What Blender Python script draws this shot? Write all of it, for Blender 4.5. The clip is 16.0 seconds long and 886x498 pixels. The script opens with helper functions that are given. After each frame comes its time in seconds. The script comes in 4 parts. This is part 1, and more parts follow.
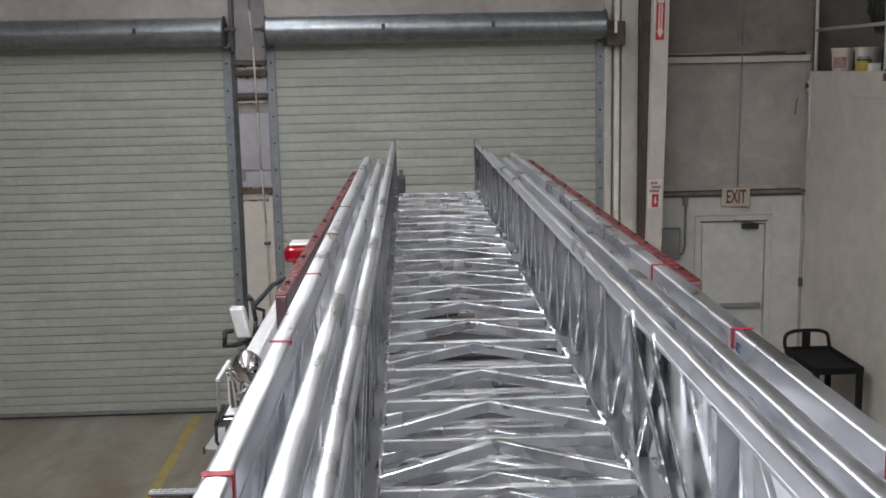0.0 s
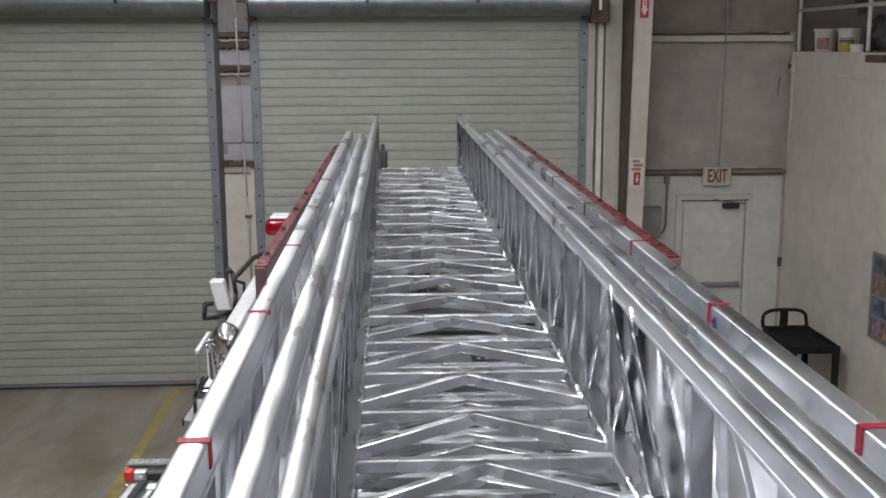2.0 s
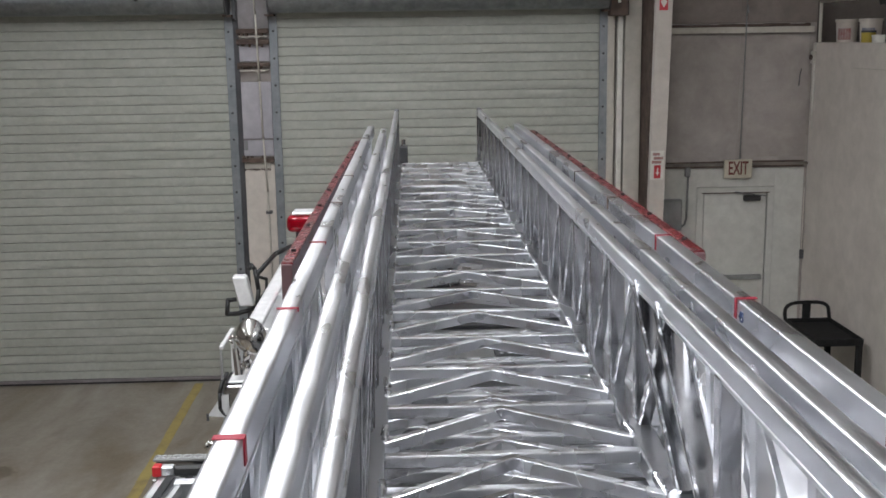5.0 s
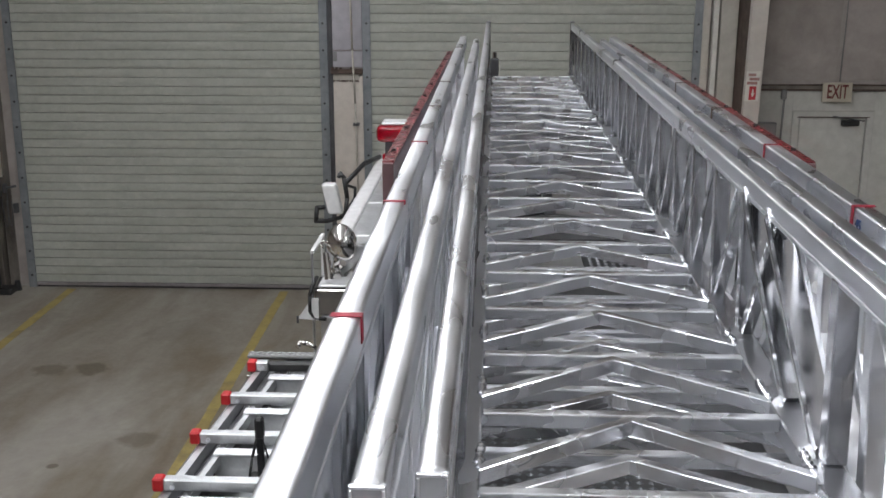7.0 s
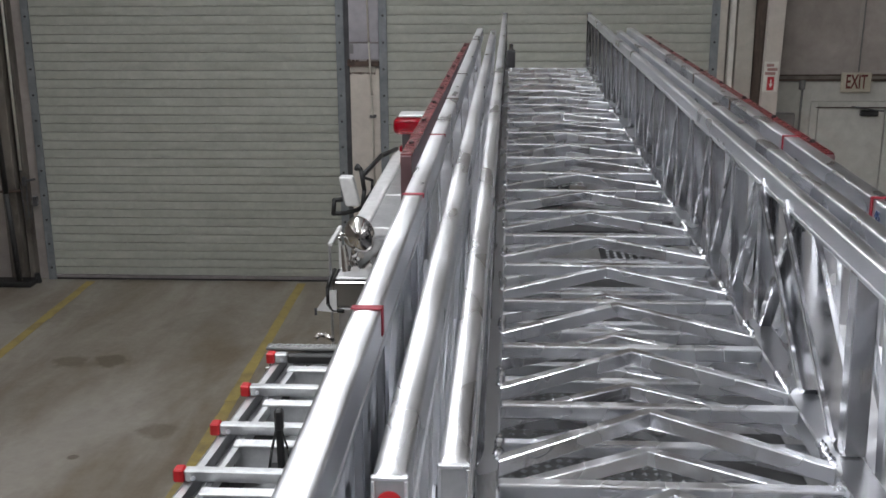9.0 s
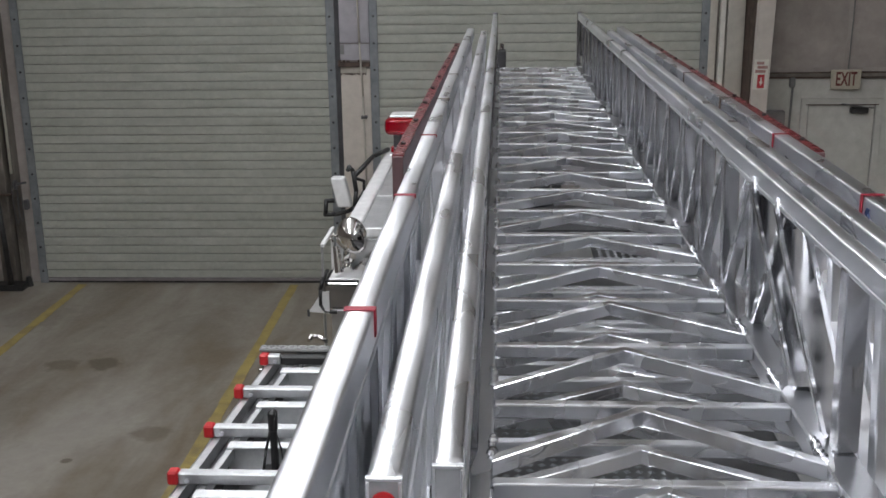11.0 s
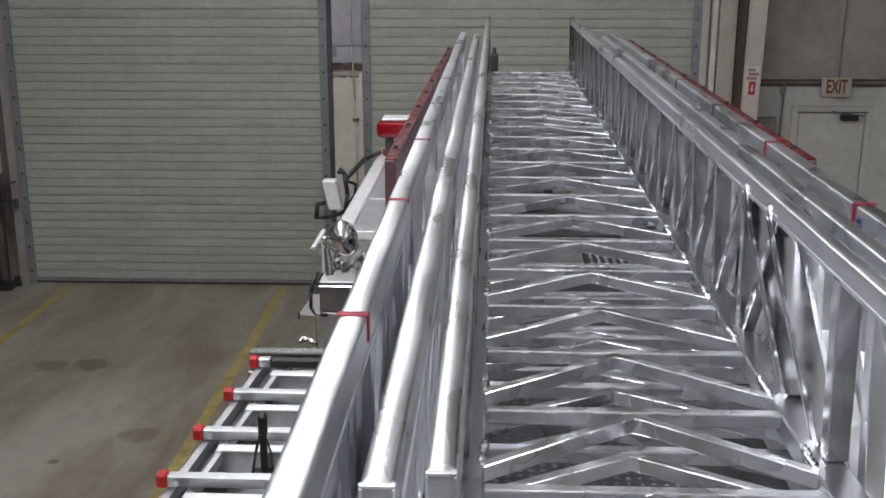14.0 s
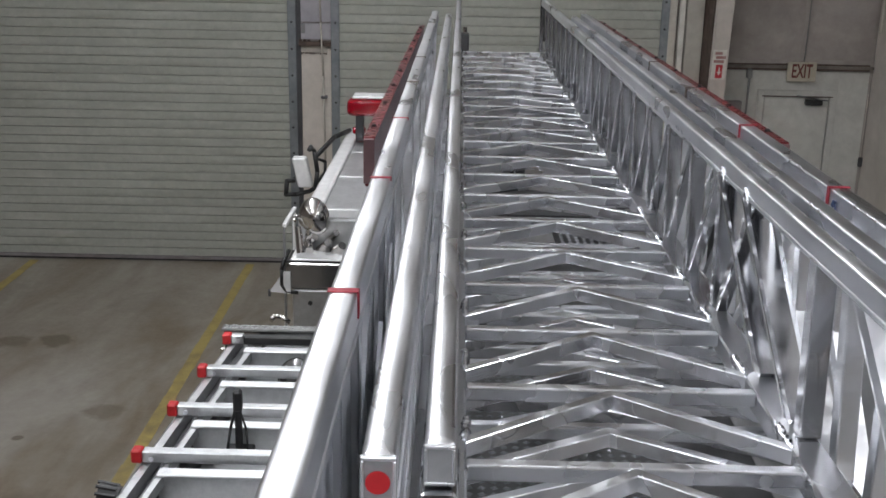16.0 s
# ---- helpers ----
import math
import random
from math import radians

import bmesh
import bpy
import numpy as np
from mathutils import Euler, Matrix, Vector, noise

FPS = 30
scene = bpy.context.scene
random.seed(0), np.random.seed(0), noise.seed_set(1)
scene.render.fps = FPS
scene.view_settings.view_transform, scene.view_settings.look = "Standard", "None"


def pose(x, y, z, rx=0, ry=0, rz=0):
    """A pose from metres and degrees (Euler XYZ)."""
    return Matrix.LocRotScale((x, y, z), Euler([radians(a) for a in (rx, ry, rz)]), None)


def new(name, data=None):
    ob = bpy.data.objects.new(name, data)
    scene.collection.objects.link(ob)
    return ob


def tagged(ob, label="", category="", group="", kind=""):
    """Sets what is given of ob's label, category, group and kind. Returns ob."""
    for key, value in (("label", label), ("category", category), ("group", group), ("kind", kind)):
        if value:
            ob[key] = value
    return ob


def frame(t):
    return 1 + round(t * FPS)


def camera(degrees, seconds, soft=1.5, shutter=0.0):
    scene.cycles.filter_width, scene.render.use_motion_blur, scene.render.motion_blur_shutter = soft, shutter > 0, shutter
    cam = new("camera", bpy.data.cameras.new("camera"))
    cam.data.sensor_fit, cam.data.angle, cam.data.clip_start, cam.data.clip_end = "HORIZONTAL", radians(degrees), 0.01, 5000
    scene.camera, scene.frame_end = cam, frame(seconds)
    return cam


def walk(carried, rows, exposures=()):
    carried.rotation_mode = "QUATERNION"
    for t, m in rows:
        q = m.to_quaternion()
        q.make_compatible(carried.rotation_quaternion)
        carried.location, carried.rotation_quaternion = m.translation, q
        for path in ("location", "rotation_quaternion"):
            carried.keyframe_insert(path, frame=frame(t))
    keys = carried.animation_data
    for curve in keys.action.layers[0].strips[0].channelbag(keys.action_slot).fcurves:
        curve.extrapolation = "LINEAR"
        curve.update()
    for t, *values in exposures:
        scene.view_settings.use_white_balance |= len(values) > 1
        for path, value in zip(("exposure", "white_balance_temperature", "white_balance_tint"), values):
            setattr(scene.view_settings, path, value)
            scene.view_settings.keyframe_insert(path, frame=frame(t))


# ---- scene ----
cam = camera(44.8, 16.0, soft=1.6)
# seconds, x, y, z, pitch, roll, yaw
PATH = [
    (0.0, -0.2194, 0.0151, 3.9841, -9.399, 1.167, -2.319),
    (0.5, -0.2162, 0.0012, 3.9823, -9.764, 0.520, -2.422),
    (1.0, -0.2171, 0.0006, 3.9798, -9.999, 0.289, -2.783),
    (1.5, -0.2114, 0.0064, 3.9748, -10.450, 0.316, -2.950),
    (2.0, -0.2144, 0.0102, 3.9753, -10.667, 0.300, -3.145),
    (2.5, -0.2204, 0.0141, 3.9737, -10.893, -0.039, -3.268),
    (3.0, -0.2255, 0.0142, 3.9749, -11.196, 0.216, -3.184),
    (3.5, -0.2268, 0.0026, 3.9850, -11.030, 0.751, -2.816),
    (6.0, -0.2540, -0.0005, 3.9771, -10.958, 0.322, -0.885),
    (6.5, -0.2843, 0.0042, 3.9449, -13.479, -0.320, 1.877),
    (7.0, -0.2961, 0.0006, 3.9261, -15.155, -0.028, 2.271),
    (7.5, -0.3018, -0.0039, 3.9294, -15.579, 0.275, 2.536),
    (8.0, -0.3062, -0.0041, 3.9277, -15.755, -0.030, 2.911),
    (8.5, -0.3026, -0.0058, 3.9284, -15.637, 0.181, 3.116),
    (9.0, -0.3006, -0.0105, 3.9315, -15.597, 0.324, 3.080),
    (11.5, -0.2997, -0.0141, 3.9340, -15.602, 0.664, 2.512),
    (12.0, -0.2982, -0.0148, 3.9355, -15.471, 0.477, 2.596),
    (12.5, -0.2969, -0.0114, 3.9365, -15.428, 0.825, 2.454),
    (13.0, -0.2986, -0.0123, 3.9372, -15.278, 0.841, 2.323),
    (13.5, -0.3019, -0.0140, 3.9365, -15.277, 0.189, 2.332),
    (14.0, -0.3061, -0.0103, 3.9367, -15.440, 0.021, 2.192),
    (14.5, -0.3125, -0.0033, 3.9315, -15.705, -0.403, 2.217),
    (15.0, -0.3223, 0.0063, 3.9356, -16.226, -1.628, 2.216),
    (15.5, -0.3317, -0.0083, 3.9393, -16.284, -1.433, 1.699),
    (16.0, -0.3462, -0.0309, 3.9399, -16.535, -1.072, 0.497),
]
walk(cam, [(t, pose(x, y, z, 90 + pitch, roll, yaw)) for t, x, y, z, pitch, roll, yaw in PATH], exposures=[(0.0, 0.22), (6.3, 0.24), (7.0, 0.04), (7.6, -0.12), (16.0, -0.12)])

# ---------- world and light ----------
world = bpy.data.worlds.new("world")
scene.world = world
world.use_nodes = True
world.node_tree.nodes["Background"].inputs[0].default_value = (0.55, 0.6, 0.68, 1)
world.node_tree.nodes["Background"].inputs[1].default_value = 0.05
scene.view_settings.exposure = 0.0

# rows of strip lamps under the roof, out of view; side rows assumed
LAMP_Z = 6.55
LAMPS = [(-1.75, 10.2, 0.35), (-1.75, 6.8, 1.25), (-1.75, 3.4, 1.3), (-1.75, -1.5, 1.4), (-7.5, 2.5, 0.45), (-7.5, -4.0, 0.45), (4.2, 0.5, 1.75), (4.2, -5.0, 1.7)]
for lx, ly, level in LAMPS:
    # the upward one is added fill: it brightens the ceiling the metal reflects
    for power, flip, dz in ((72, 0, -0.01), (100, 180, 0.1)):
        lamp = bpy.data.lights.new("lamp_and_fill", "AREA")
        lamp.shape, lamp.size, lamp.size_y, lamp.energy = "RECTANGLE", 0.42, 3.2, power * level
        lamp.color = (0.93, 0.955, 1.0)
        new("lamp_fill_light", lamp).matrix_world = pose(lx, ly, LAMP_Z + dz, flip)

# ---------- materials ----------


def nodes_of(name):
    m = bpy.data.materials.new(name)
    m.use_nodes = True
    t = m.node_tree
    return m, t.nodes, t.links, t.nodes["Principled BSDF"]


def ramp(n, l, src, stops):
    r = n.new("ShaderNodeValToRGB")
    while len(r.color_ramp.elements) < len(stops):
        r.color_ramp.elements.new(0.5)
    for e, (p, c) in zip(r.color_ramp.elements, stops):
        e.position, e.color = p, (*c, 1) if len(c) == 3 else c
    l.new(src, r.inputs[0])
    return r.outputs[0]


def noise_tex(n, l, scale, detail=4.0, rough=0.55, stretch=None, distort=0.0, rand=False):
    tc = n.new("ShaderNodeTexCoord")
    out = tc.outputs["Object"]
    if stretch or rand:
        mp = n.new("ShaderNodeMapping")
        mp.inputs["Scale"].default_value = stretch or (1, 1, 1)
        l.new(out, mp.inputs[0])
        if rand:
            oi = n.new("ShaderNodeObjectInfo")
            mul = n.new("ShaderNodeMath")
            mul.operation = "MULTIPLY"
            mul.inputs[1].default_value = 37.0
            l.new(oi.outputs["Random"], mul.inputs[0])
            l.new(mul.outputs[0], mp.inputs["Location"])
        out = mp.outputs[0]
    t = n.new("ShaderNodeTexNoise")
    t.inputs["Scale"].default_value, t.inputs["Detail"].default_value = scale, detail
    t.inputs["Roughness"].default_value, t.inputs["Distortion"].default_value = rough, distort
    l.new(out, t.inputs["Vector"])
    return t.outputs["Fac"]


def bump(n, l, src, strength, dist, base=None):
    b = n.new("ShaderNodeBump")
    b.inputs["Strength"].default_value, b.inputs["Distance"].default_value = strength, dist
    l.new(src, b.inputs["Height"])
    if base:
        l.new(base, b.inputs["Normal"])
    return b.outputs[0]


def surface(name, dark, light, rough=(0.5, 0.7), metal=0.0, scale=3.0, fine=60.0, relief=0.15, depth=0.002, stretch=None, rand=True, spread=(0.3, 0.7), speckle=0.10):
    """Painted or plain surface: broad stains and fine grain in colour and gloss."""
    m, n, l, p = nodes_of(name)
    big = noise_tex(n, l, scale, 5, 0.6, stretch, 0.4, rand)
    small = noise_tex(n, l, fine, 3, 0.6, None, 0.0, rand)
    grain = n.new("ShaderNodeMapRange")
    grain.inputs["From Min"].default_value, grain.inputs["From Max"].default_value = 0.28, 0.72
    grain.inputs["To Min"].default_value, grain.inputs["To Max"].default_value = 1 - speckle, 1 + speckle
    l.new(noise_tex(n, l, fine * 0.3, 5, 0.65, None, 0.3, rand), grain.inputs["Value"])
    tint = n.new("ShaderNodeVectorMath")
    tint.operation = "SCALE"
    l.new(ramp(n, l, big, [(spread[0], dark), (spread[1], light)]), tint.inputs[0])
    l.new(grain.outputs[0], tint.inputs["Scale"])
    l.new(tint.outputs[0], p.inputs["Base Color"])
    mr = n.new("ShaderNodeMapRange")
    mr.inputs["To Min"].default_value, mr.inputs["To Max"].default_value = rough
    l.new(small, mr.inputs["Value"])
    l.new(mr.outputs[0], p.inputs["Roughness"])
    p.inputs["Metallic"].default_value = metal
    l.new(bump(n, l, small, relief, depth), p.inputs["Normal"])
    return m


def ground(name, tone, rough, aniso, cell, wave, stretch=(1, 1, 1), warp=0.05, swell=3.2, strokes=0.0, micro=0.04):
    """Aluminium dressed with a disc grinder: each patch is scratched in arcs round its own centre, on a softly uneven face."""
    m, n, l, p = nodes_of(name)
    p.inputs["Metallic"].default_value = 1.0
    p.inputs["Anisotropic"].default_value = aniso
    tc, oi, shift = n.new("ShaderNodeTexCoord"), n.new("ShaderNodeObjectInfo"), n.new("ShaderNodeVectorMath")
    shift.operation = "MULTIPLY_ADD"
    shift.inputs[1].default_value = (37.0, 53.0, 29.0)
    l.new(oi.outputs["Random"], shift.inputs[0])
    l.new(tc.outputs["Object"], shift.inputs[2])
    mp = n.new("ShaderNodeMapping")
    mp.inputs["Scale"].default_value = stretch
    l.new(shift.outputs[0], mp.inputs[0])
    wob = n.new("ShaderNodeTexNoise")
    wob.inputs["Scale"].default_value, wob.inputs["Detail"].default_value = 7.0, 2.0
    l.new(mp.outputs[0], wob.inputs["Vector"])
    bent = n.new("ShaderNodeVectorMath")
    bent.operation = "MULTIPLY_ADD"
    bent.inputs[1].default_value = (warp, warp, warp)
    l.new(wob.outputs["Color"], bent.inputs[0])
    l.new(mp.outputs[0], bent.inputs[2])
    vor = n.new("ShaderNodeTexVoronoi")
    vor.feature = "SMOOTH_F1"
    vor.inputs["Scale"].default_value, vor.inputs["Smoothness"].default_value = cell, 0.35
    l.new(bent.outputs[0], vor.inputs["Vector"])
    rel, arc, geo = n.new("ShaderNodeVectorMath"), n.new("ShaderNodeVectorMath"), n.new("ShaderNodeNewGeometry")
    rel.operation, arc.operation = "SUBTRACT", "CROSS_PRODUCT"
    l.new(bent.outputs[0], rel.inputs[0])
    l.new(vor.outputs["Position"], rel.inputs[1])
    l.new(geo.outputs["Normal"], arc.inputs[0])
    l.new(rel.outputs[0], arc.inputs[1])
    l.new(arc.outputs[0], p.inputs["Tangent"])
    mid = noise_tex(n, l, 5.0, 2, 0.5, stretch, 0.2, True)
    l.new(ramp(n, l, mid, [(0.3, (tone * 0.84, tone * 0.85, tone * 0.885)), (0.7, (tone * 0.98, tone * 0.99, tone * 1.03))]), p.inputs["Base Color"])
    mr = n.new("ShaderNodeMapRange")
    mr.inputs["To Min"].default_value, mr.inputs["To Max"].default_value = rough
    mr.inputs["From Min"].default_value, mr.inputs["From Max"].default_value = 0.3, 0.7
    l.new(mid, mr.inputs["Value"])
    l.new(mr.outputs[0], p.inputs["Roughness"])
    b1 = bump(n, l, noise_tex(n, l, swell, 2, 0.45, stretch, 0.5, True), wave, 0.03)
    b2 = bump(n, l, noise_tex(n, l, 90.0, 3, 0.6, stretch, 1.0, True), micro, 0.001, b1)
    if strokes:
        arcs = noise_tex(n, l, 8.0, 1.0, 0.4, stretch, 0.8, True)
        b2 = bump(n, l, ramp(n, l, arcs, [(0.47, (0, 0, 0)), (0.5, (1, 1, 1)), (0.508, (0, 0, 0))]), strokes, 0.004, b2)
    l.new(b2, p.inputs["Normal"])
    return m


ALU_RAIL = ground("polished_aluminium_rail", 0.93, (0.25, 0.38), 0.0, 5.0, 0.15, (2.0, 0.6, 1), strokes=0.012, micro=0.01)
ALU_RUNG = ground("ground_aluminium_rung", 0.93, (0.17, 0.36), 0.7, 9.0, 0.12, strokes=0.14)
# plate, post and chord toned down, swirl plates lifted: light put into the tones
ALU_PLATE = ground("ground_aluminium_plate", 0.56, (0.09, 0.24), 0.7, 8.0, 0.20)
ALU_LIGHT = ground("swirl_ground_lit_plate", 0.93, (0.24, 0.48), 0.75, 12.0, 0.28)
ALU_WEB = ground("swirl_ground_aluminium_web", 0.95, (0.30, 0.62), 0.8, 9.0, 0.9, swell=6.0)
ALU_POST = ground("brushed_aluminium_post", 0.60, (0.12, 0.27), 0.6, 8.0, 0.13, (1, 1, 0.6), strokes=0.04)
ALU_CHORD = ground("plain_aluminium_chord", 0.62, (0.22, 0.32), 0.3, 6.0, 0.05, (2, 0.5, 2))
WELD = ground("weld_bead", 0.88, (0.1, 0.3), 0.0, 30.0, 0.2)
CAP_ALU = surface("cast_aluminium_cap", (0.40, 0.41, 0.43), (0.56, 0.57, 0.59), (0.3, 0.45), 0.6, 12, 90)
ALU_STEP = surface("pale_aluminium_step", (0.66, 0.67, 0.68), (0.78, 0.79, 0.80), (0.32, 0.48), 0.7, 6, 120)
ALU_MATT = surface("matt_aluminium", (0.50, 0.51, 0.52), (0.62, 0.63, 0.64), (0.35, 0.5), 0.9, 6, 120)
CHROME = surface("chrome", (0.72, 0.70, 0.68), (0.80, 0.79, 0.78), (0.04, 0.09), 1.0, 4, 30, 0.03)
DOOR_PAINT = surface("door_slat_paint", (0.36, 0.37, 0.325), (0.43, 0.44, 0.395), (0.4, 0.55), 0.0, 1.3, 40, 0.08)
GALV = surface("galvanised_steel", (0.21, 0.225, 0.24), (0.33, 0.35, 0.365), (0.30, 0.42), 0.85, 7, 70)
GUIDE = surface("guide_steel", (0.20, 0.22, 0.235), (0.29, 0.31, 0.325), (0.4, 0.55), 0.4, 5, 60)
WALL_PAINT = surface("wall_paint", (0.57, 0.52, 0.465), (0.67, 0.615, 0.555), (0.55, 0.75), 0.0, 1.0, 30)
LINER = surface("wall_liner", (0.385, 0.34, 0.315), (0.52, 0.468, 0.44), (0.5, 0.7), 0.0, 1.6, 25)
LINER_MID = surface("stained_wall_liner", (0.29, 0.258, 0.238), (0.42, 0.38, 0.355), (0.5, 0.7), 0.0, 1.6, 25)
LINER_HIGH = surface("dark_brown_liner", (0.17, 0.138, 0.122), (0.27, 0.23, 0.208), (0.55, 0.75), 0.0, 1.6, 25)
LINER_SHADE = surface("shaded_brown_liner", (0.09, 0.074, 0.066), (0.17, 0.145, 0.13), (0.55, 0.75), 0.0, 1.6, 25)
BLOCK_WALL = surface("white_block_wall", (0.55, 0.505, 0.46), (0.64, 0.59, 0.54), (0.6, 0.75), 0.0, 0.8, 18)
CREAM = surface("cream_steel_paint", (0.45, 0.42, 0.365), (0.56, 0.53, 0.47), (0.45, 0.6), 0.0, 1.5, 30)
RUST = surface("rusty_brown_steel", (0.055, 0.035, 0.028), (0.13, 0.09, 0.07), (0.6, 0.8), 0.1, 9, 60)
CONCRETE = surface("concrete_floor", (0.18, 0.144, 0.104), (0.33, 0.307, 0.27), (0.3, 0.6), 0.0, 0.75, 25, 0.12, 0.002, (1.5, 0.55, 1), False, (0.36, 0.62), 0.08)
YELLOW = surface("yellow_line_paint", (0.25, 0.195, 0.09), (0.40, 0.31, 0.10), (0.5, 0.7), 0.0, 3, 40, spread=(0.34, 0.56))
def stain_floor(m, spots):
    """Oil stains with soft uneven outlines, mixed into the concrete's colour."""
    n, l = m.node_tree.nodes, m.node_tree.links
    p = n["Principled BSDF"]
    col = p.inputs["Base Color"].links[0].from_socket
    tc = n.new("ShaderNodeTexCoord")
    nz = n.new("ShaderNodeTexNoise")
    nz.inputs["Scale"].default_value, nz.inputs["Detail"].default_value = 6.0, 5
    l.new(tc.outputs["Object"], nz.inputs["Vector"])
    for x, y, r, strength in spots:
        d = n.new("ShaderNodeVectorMath")
        d.operation = "DISTANCE"
        d.inputs[1].default_value = (x, y, 0)
        l.new(tc.outputs["Object"], d.inputs[0])
        add = n.new("ShaderNodeMath")
        add.operation = "MULTIPLY_ADD"
        add.inputs[1].default_value, add.inputs[2].default_value = -1.4 * r, 0.7 * r
        l.new(nz.outputs["Fac"], add.inputs[0])
        su = n.new("ShaderNodeMath")
        su.operation = "ADD"
        l.new(d.outputs["Value"], su.inputs[0])
        l.new(add.outputs[0], su.inputs[1])
        mr = n.new("ShaderNodeMapRange")
        mr.inputs["From Min"].default_value, mr.inputs["From Max"].default_value = r * 0.62, r * 0.98
        mr.inputs["To Min"].default_value, mr.inputs["To Max"].default_value = strength, 0.0
        l.new(su.outputs[0], mr.inputs["Value"])
        mx = n.new("ShaderNodeMix")
        mx.data_type = "RGBA"
        mx.inputs[7].default_value = (0.105, 0.082, 0.055, 1)
        l.new(mr.outputs[0], mx.inputs[0])
        l.new(col, mx.inputs[6])
        col = mx.outputs[2]
    l.new(col, p.inputs["Base Color"])


stain_floor(CONCRETE, [(-4.56, 9.78, 0.19, 0.68), (-4.17, 9.79, 0.2, 0.75), (-3.2, 8.24, 0.18, 0.55), (-3.73, 7.71, 0.05, 0.8), (-5.4, 11.2, 0.5, 0.25), (-3.6, 10.9, 0.4, 0.2), (-4.7, 7.3, 0.5, 0.3), (-3.3, 6.6, 0.35, 0.35), (-5.0, 8.6, 0.7, 0.14), (-3.0, 7.4, 0.4, 0.15), (-4.3, 6.2, 0.6, 0.15)])
WHITE_PAINT = surface("white_truck_paint", (0.74, 0.74, 0.74), (0.80, 0.80, 0.80), (0.12, 0.22), 0.0, 2, 40, 0.02)
RED_PAINT = surface("red_paint", (0.07, 0.008, 0.010), (0.15, 0.015, 0.018), (0.2, 0.35), 0.0, 5, 40)
RED_TAPE = surface("red_tape", (0.20, 0.004, 0.016), (0.27, 0.008, 0.026), (0.55, 0.7), 0.0, 20, 80)
RED_CAP = surface("red_plastic", (0.45, 0.015, 0.02), (0.56, 0.025, 0.03), (0.3, 0.45), 0.0, 20, 60)
BLACK = surface("black_plastic", (0.012, 0.012, 0.013), (0.03, 0.03, 0.03), (0.4, 0.6), 0.0, 12, 80)
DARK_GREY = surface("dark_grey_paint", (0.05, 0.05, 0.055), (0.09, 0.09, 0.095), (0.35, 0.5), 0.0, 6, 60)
DARK_CHROME = surface("dark_polished_steel", (0.22, 0.22, 0.225), (0.36, 0.355, 0.35), (0.08, 0.16), 0.9, 3, 40, 0.06)
# lighter than DECK: brightens the rung fronts that mirror it
BRIGHT_DECK = surface("bright_aluminium_deck", (0.20, 0.205, 0.21), (0.32, 0.325, 0.33), (0.3, 0.5), 0.35, 4, 60)
# darkened so that the gaps between the rungs look shaded
DECK = surface("darkened_deck_plate", (0.08, 0.08, 0.083), (0.18, 0.18, 0.185), (0.3, 0.5), 0.35, 4, 60)
AGED_CREAM = surface("aged_cream_plastic", (0.42, 0.385, 0.30), (0.53, 0.49, 0.40), (0.4, 0.55), 0.0, 5, 50)
LILAC = surface("lilac_grey_sheet", (0.34, 0.325, 0.355), (0.45, 0.435, 0.465), (0.5, 0.7), 0.0, 2.5, 40)
# grime, darkened further for the shadow over the left posts
GRIMY_DARK = surface("grimy_darkened_paint", (0.05, 0.042, 0.035), (0.24, 0.215, 0.185), (0.5, 0.7), 0.0, 2.2, 40, 0.15, 0.002, (1, 1, 0.5))
BLACK_MATT = surface("matt_black_plastic", (0.008, 0.008, 0.008), (0.016, 0.016, 0.016), (0.6, 0.75), 0.0, 12, 80)
BLACK_MATT.node_tree.nodes["Principled BSDF"].inputs["Specular IOR Level"].default_value = 0.2
CLUTTER = surface("dark_worn_cloth", (0.02, 0.018, 0.017), (0.10, 0.09, 0.085), (0.6, 0.8), 0.0, 9, 60)
PINK_PANEL = surface("dull_red_grey_panel", (0.13, 0.07, 0.075), (0.22, 0.135, 0.14), (0.25, 0.4), 0.2, 4, 60)
FADED_RED = surface("faded_red_label", (0.30, 0.10, 0.09), (0.42, 0.30, 0.28), (0.5, 0.6), 0.0, 14, 60)
FADED_BLUE = surface("faded_blue_label", (0.14, 0.15, 0.22), (0.34, 0.33, 0.36), (0.5, 0.6), 0.0, 14, 60)
GREY_PANEL = surface("grey_panel", (0.18, 0.18, 0.18), (0.26, 0.26, 0.255), (0.45, 0.6), 0.0, 5, 60)
SIGN_WHITE = surface("sign_white", (0.66, 0.64, 0.58), (0.74, 0.72, 0.66), (0.4, 0.55), 0.0, 6, 40)
SIGN_RED = surface("sign_red", (0.42, 0.02, 0.03), (0.52, 0.04, 0.05), (0.4, 0.55), 0.0, 6, 40)
BLUE_INK = surface("blue_ink", (0.015, 0.03, 0.09), (0.03, 0.055, 0.14), (0.4, 0.5), 0.0, 30, 60)
YELLOW_PLASTIC = surface("yellow_plastic", (0.42, 0.31, 0.03), (0.52, 0.40, 0.06), (0.35, 0.5), 0.0, 10, 60)
LOWER_WALL = surface("cool_white_wall_paint", (0.47, 0.465, 0.43), (0.59, 0.585, 0.545), (0.55, 0.75), 0.0, 1.4, 30)
DARK_LILAC = surface("dark_lilac_sheet", (0.15, 0.135, 0.135), (0.29, 0.27, 0.275), (0.5, 0.7), 0.0, 2.0, 40)
CEIL = surface("light_ceiling", (0.68, 0.68, 0.675), (0.78, 0.78, 0.775), (0.7, 0.8), 0.0, 1, 10)


